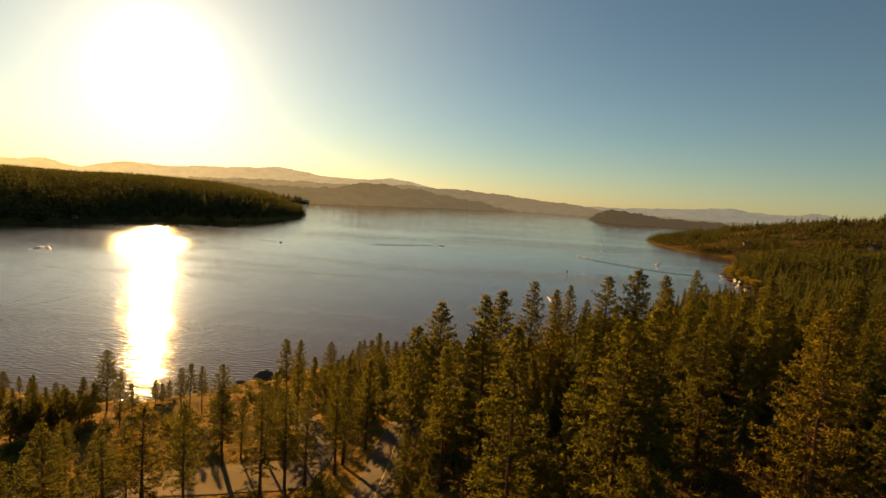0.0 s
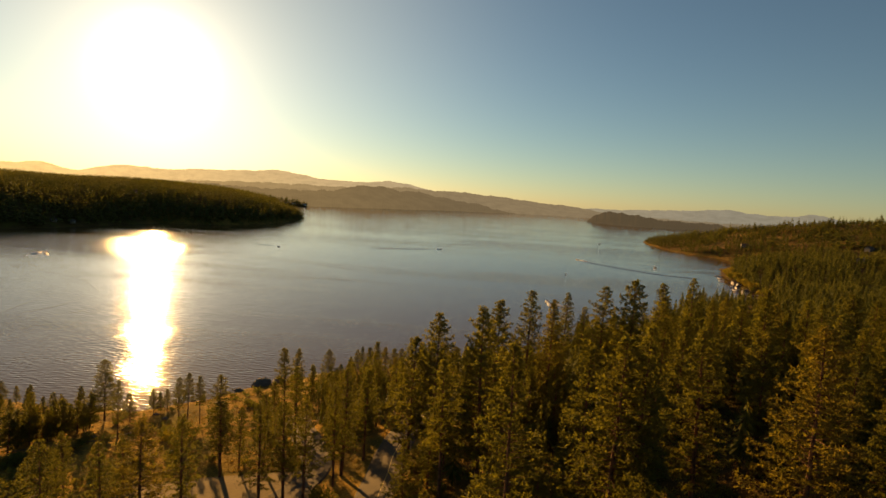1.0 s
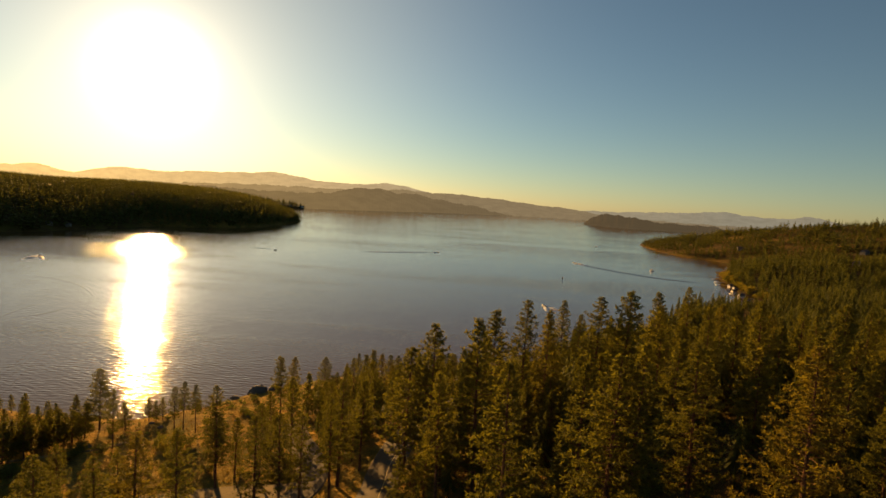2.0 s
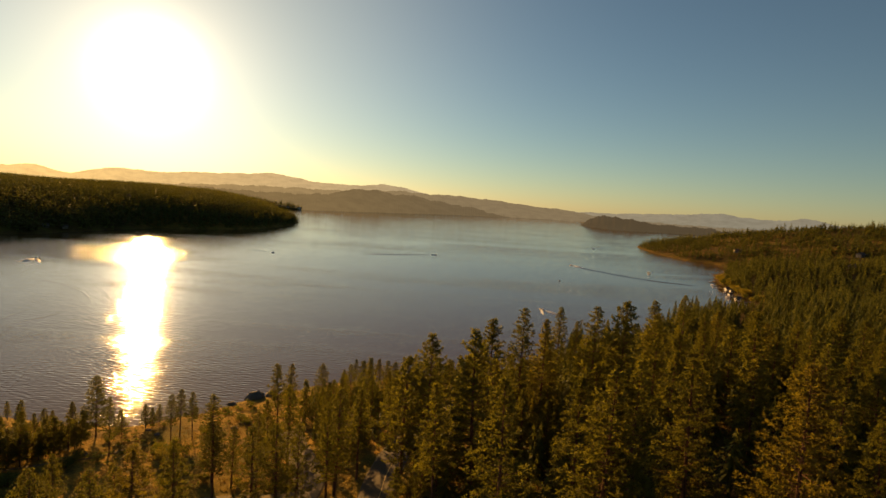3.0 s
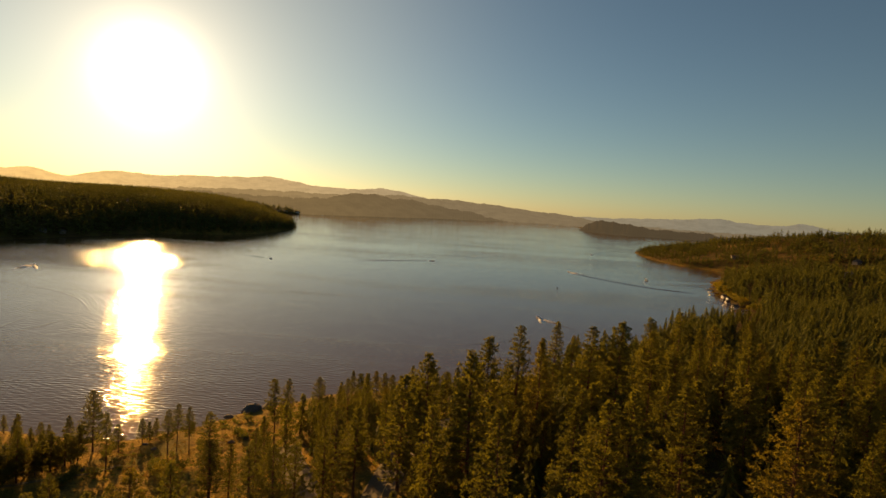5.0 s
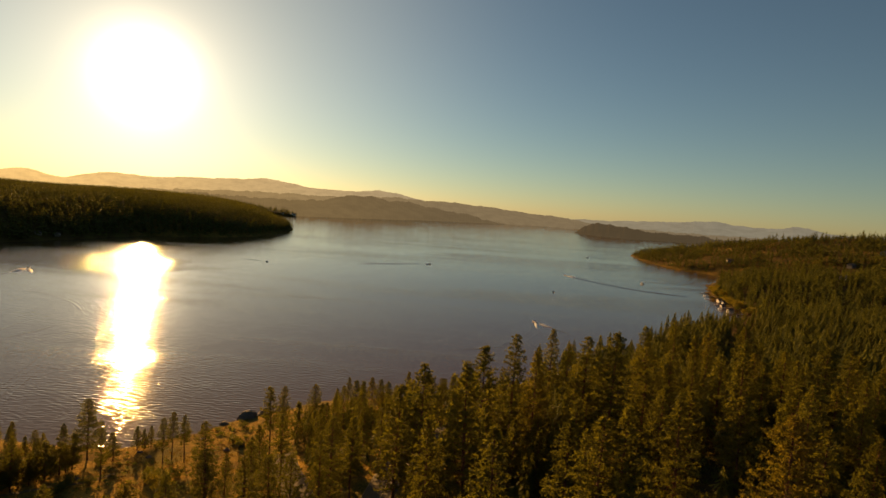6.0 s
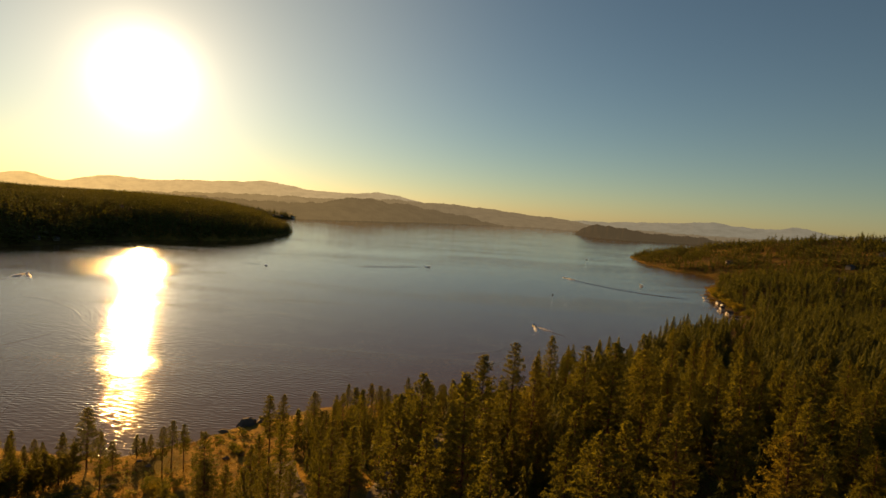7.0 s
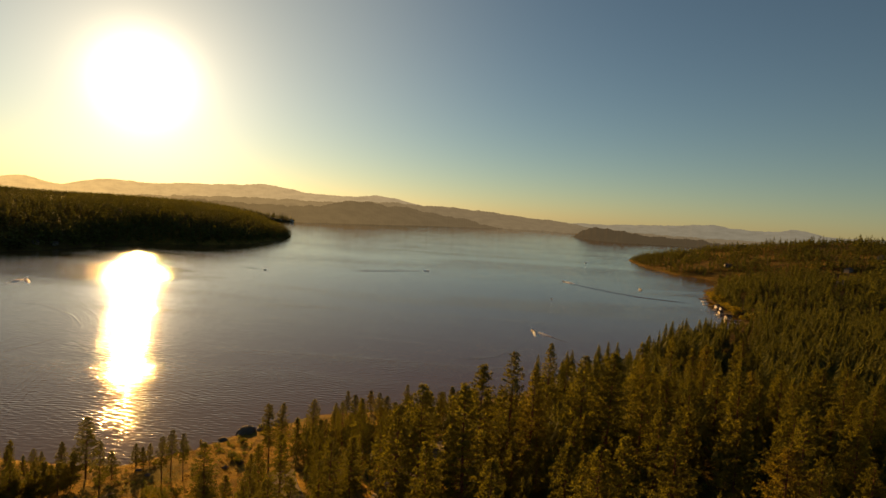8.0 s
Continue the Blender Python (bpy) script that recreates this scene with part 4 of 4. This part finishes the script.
# Old wakes that cross the calm water by the sun's glitter.
old = tagged(new("old_wakes"), "long curved ripples of passed boats", "wake", "wakes on the lake")
for k in range(7):
    d = 4.5 * k
    ridge_strip("ripple", [(-300 + d * 0.8, 412 + d), (-262 + d * 0.7, 384 + d), (-238 + d, 352 + d * 0.5), (-224 + d, 325), (-218 + d, 306 - d * 0.3)], 2.0, 0.013, WATER, old)
for line in ([(-385, 520), (-330, 427), (-304, 414), (-281, 401), (-259, 384), (-238, 361)], [(-240, 270), (-245, 288), (-250, 309), (-254, 332)], [(-236, 288), (-233, 304), (-231, 318), (-234, 334)],
             [(79, 440), (69, 403), (51, 366), (35, 350), (18, 343)], [(74, 432), (63, 396), (46, 362), (31, 346), (12, 339)], [(86, 436), (76, 402), (58, 368), (40, 352), (24, 347)]):
    ridge_strip("ripple", line, 2.4, 0.08, WATER, old)
for k in (-1, 1):
    d = 3.0 * k
    ridge_strip("ripple", [(188 + d, 806), (198 + d, 779), (221 + d, 745 + d), (242 + d, 714 + d), (270, 689 + d), (312, 672 + d)], 3.2, 0.28, WATER, old)
for k in range(3):
    d = 3.6 * k
    ridge_strip("ripple", [(-166 + d, 190), (-171 + d, 201), (-179 + d, 219), (-186 + d, 236), (-193 + d, 256), (-203 + d, 284)], 1.8, 0.035, WATER, old)


def house(wide, deep, high, wall, roof, name="house"):
    """A gabled house: ridge along x, windows and a door towards -y."""
    home = new(name)
    v, f = box(-wide / 2, wide / 2, -deep / 2, deep / 2, -2.5, high)
    v += [(-wide / 2, 0, high + deep * 0.32), (wide / 2, 0, high + deep * 0.32)]
    f = [q for q in f if q != (4, 5, 6, 7)] + [(4, 8, 7), (5, 6, 9)]
    from_arrays("wall", v, f, wall, home)
    a, e = wide / 2 + 0.5, deep / 2 + 0.6
    top, low = high + deep * 0.32 + 0.12, high - 0.22
    slab = []
    for side in (-1, 1):
        slab.append(loft([[(-a, side * e, low), (-a, 0, top), (-a, 0, top + 0.25), (-a, side * e, low + 0.25)], [(a, side * e, low), (a, 0, top), (a, 0, top + 0.25), (a, side * e, low + 0.25)]]))
    roof_ob = from_arrays("roof", *joined(slab), roof, home)
    from_arrays("chimney", *box(wide * 0.2, wide * 0.2 + 0.8, 0.5, 1.3, high, top + 1.0), ROCK, roof_ob)
    for k in (-0.3, 0.0, 0.3):
        if k:
            frame_ob = from_arrays("window", *box(k * wide - 0.8, k * wide + 0.8, -deep / 2 - 0.06, -deep / 2 + 0.02, high * 0.35, high * 0.8), WHITE_PAINT, home)
            from_arrays("pane", *box(k * wide - 0.68, k * wide + 0.68, -deep / 2 - 0.1, -deep / 2 - 0.03, high * 0.38, high * 0.77), GLASS, frame_ob)
        else:
            from_arrays("door", *box(-0.5, 0.5, -deep / 2 - 0.08, -deep / 2 + 0.02, 0.0, 2.1), PLANK, home)
    return home


for x, y, turn, wide, deep, high, wall, roof, label in (
        (666, 885, 25, 13, 8, 4.0, PLANK, ROOF, "weathered wooden house among trees on the hillside"),
        (775, 958, 40, 15, 9, 4.5, PLANK, ROOF, "grey wooden house on top of the hill"),
        (388, 478, 50, 12, 8, 4.4, PLANK, ROOF, "weathered house half hidden by conifers"),
        (562, 1062, -10, 12, 8, 3.4, PLANK, ROOF, "weathered wooden house above the bay"),
        (566, 763, 30, 12, 8, 4.5, PLANK, ROOF, "brown cabin in a gap of the woods"),
        (-650, 1090, 20, 13, 8, 4.0, PLANK, ROOF, "weathered house on the west shore hill"),
        (-563, 790, 60, 8, 5, 2.6, PLANK, ROOF, "small wooden lake cabin on the west shore"),
        (-640, 2296, 5, 16, 8, 4.0, WHITE_PAINT, ROOF, "white lake house on the far point"),
        (-680, 2276, 12, 14, 8, 4.0, WHITE_PAINT, ROOF, "white lake house on the far point"),
        (-712, 2262, 20, 15, 8, 3.6, WHITE_PAINT, ROOF, "white lake house on the far point"),
        (-572, 765, 60, 7, 5, 2.6, PLANK, ROOF, "small wooden lake cabin on the west shore")):
    home = house(wide, deep, high, wall, roof)
    home.matrix_basis = pose(x, y, float(ground_z(x, y)) + 0.3, 0, 0, turn)
    tagged(home, label, "house", "houses round the lake")


def dock(x0, y0, x1, y1, wide, label):
    """A plank pier from the shore at x0, y0 out to x1, y1, on posts."""
    pier = new("dock")
    long = math.hypot(x1 - x0, y1 - y0)
    pier.matrix_basis = pose(x0, y0, 0, 0, 0, bearing(x1 - x0, y1 - y0))
    from_arrays("beam", *box(-wide / 2 + 0.1, wide / 2 - 0.1, 0, long, 0.45, 0.62), BARK, pier)
    n = max(6, int(long / 0.9))
    for k in range(n):
        from_arrays("plank", *box(-wide / 2, wide / 2, long * k / n + 0.02, long * (k + 1) / n - 0.04, 0.62, 0.72), PLANK, pier)
    for k in range(int(long / 5) + 1):
        for side in (-1, 1):
            from_arrays("post", *tube([(side * wide * 0.48, 0.4 + k * 5, -2.2), (side * wide * 0.48, 0.4 + k * 5, 1.5)], [0.16, 0.14], 6), BARK, pier)
    return tagged(pier, label, "dock", "docks in the cove")


dock(366, 726, 348, 720, 4.0, "wide weathered wooden dock on posts")
dock(356, 694, 342, 690, 2.2, "weathered wooden dock on posts")
dock(347, 664, 331, 660, 2.2, "weathered wooden dock on posts")
dock(343, 641, 326, 637, 2.2, "weathered wooden dock beside a boathouse")
dock(332, 606, 314, 602, 2.2, "weathered wooden dock on posts")
dock(325, 565, 302, 562, 3.0, "wide weathered wooden dock beside a white boathouse")
dock(320, 548, 300, 543, 2.2, "weathered wooden dock on posts")
for x, y, turn, wide, deep, high in ((336, 648, 12, 5, 4.2, 2.2), (333, 631, 12, 4.6, 4.0, 2.2), (309, 571, 8, 6.0, 4.4, 2.3), (317, 603, 10, 4.4, 3.8, 2.0)):
    home = house(wide, deep, high, WHITE_PAINT, ROOF, "boathouse")
    home.matrix_basis = pose(x, y, 0.75, 0, 0, turn)
    tagged(home, "white boathouse with a dark roof over the water", "boathouse", "boathouses in the cove")
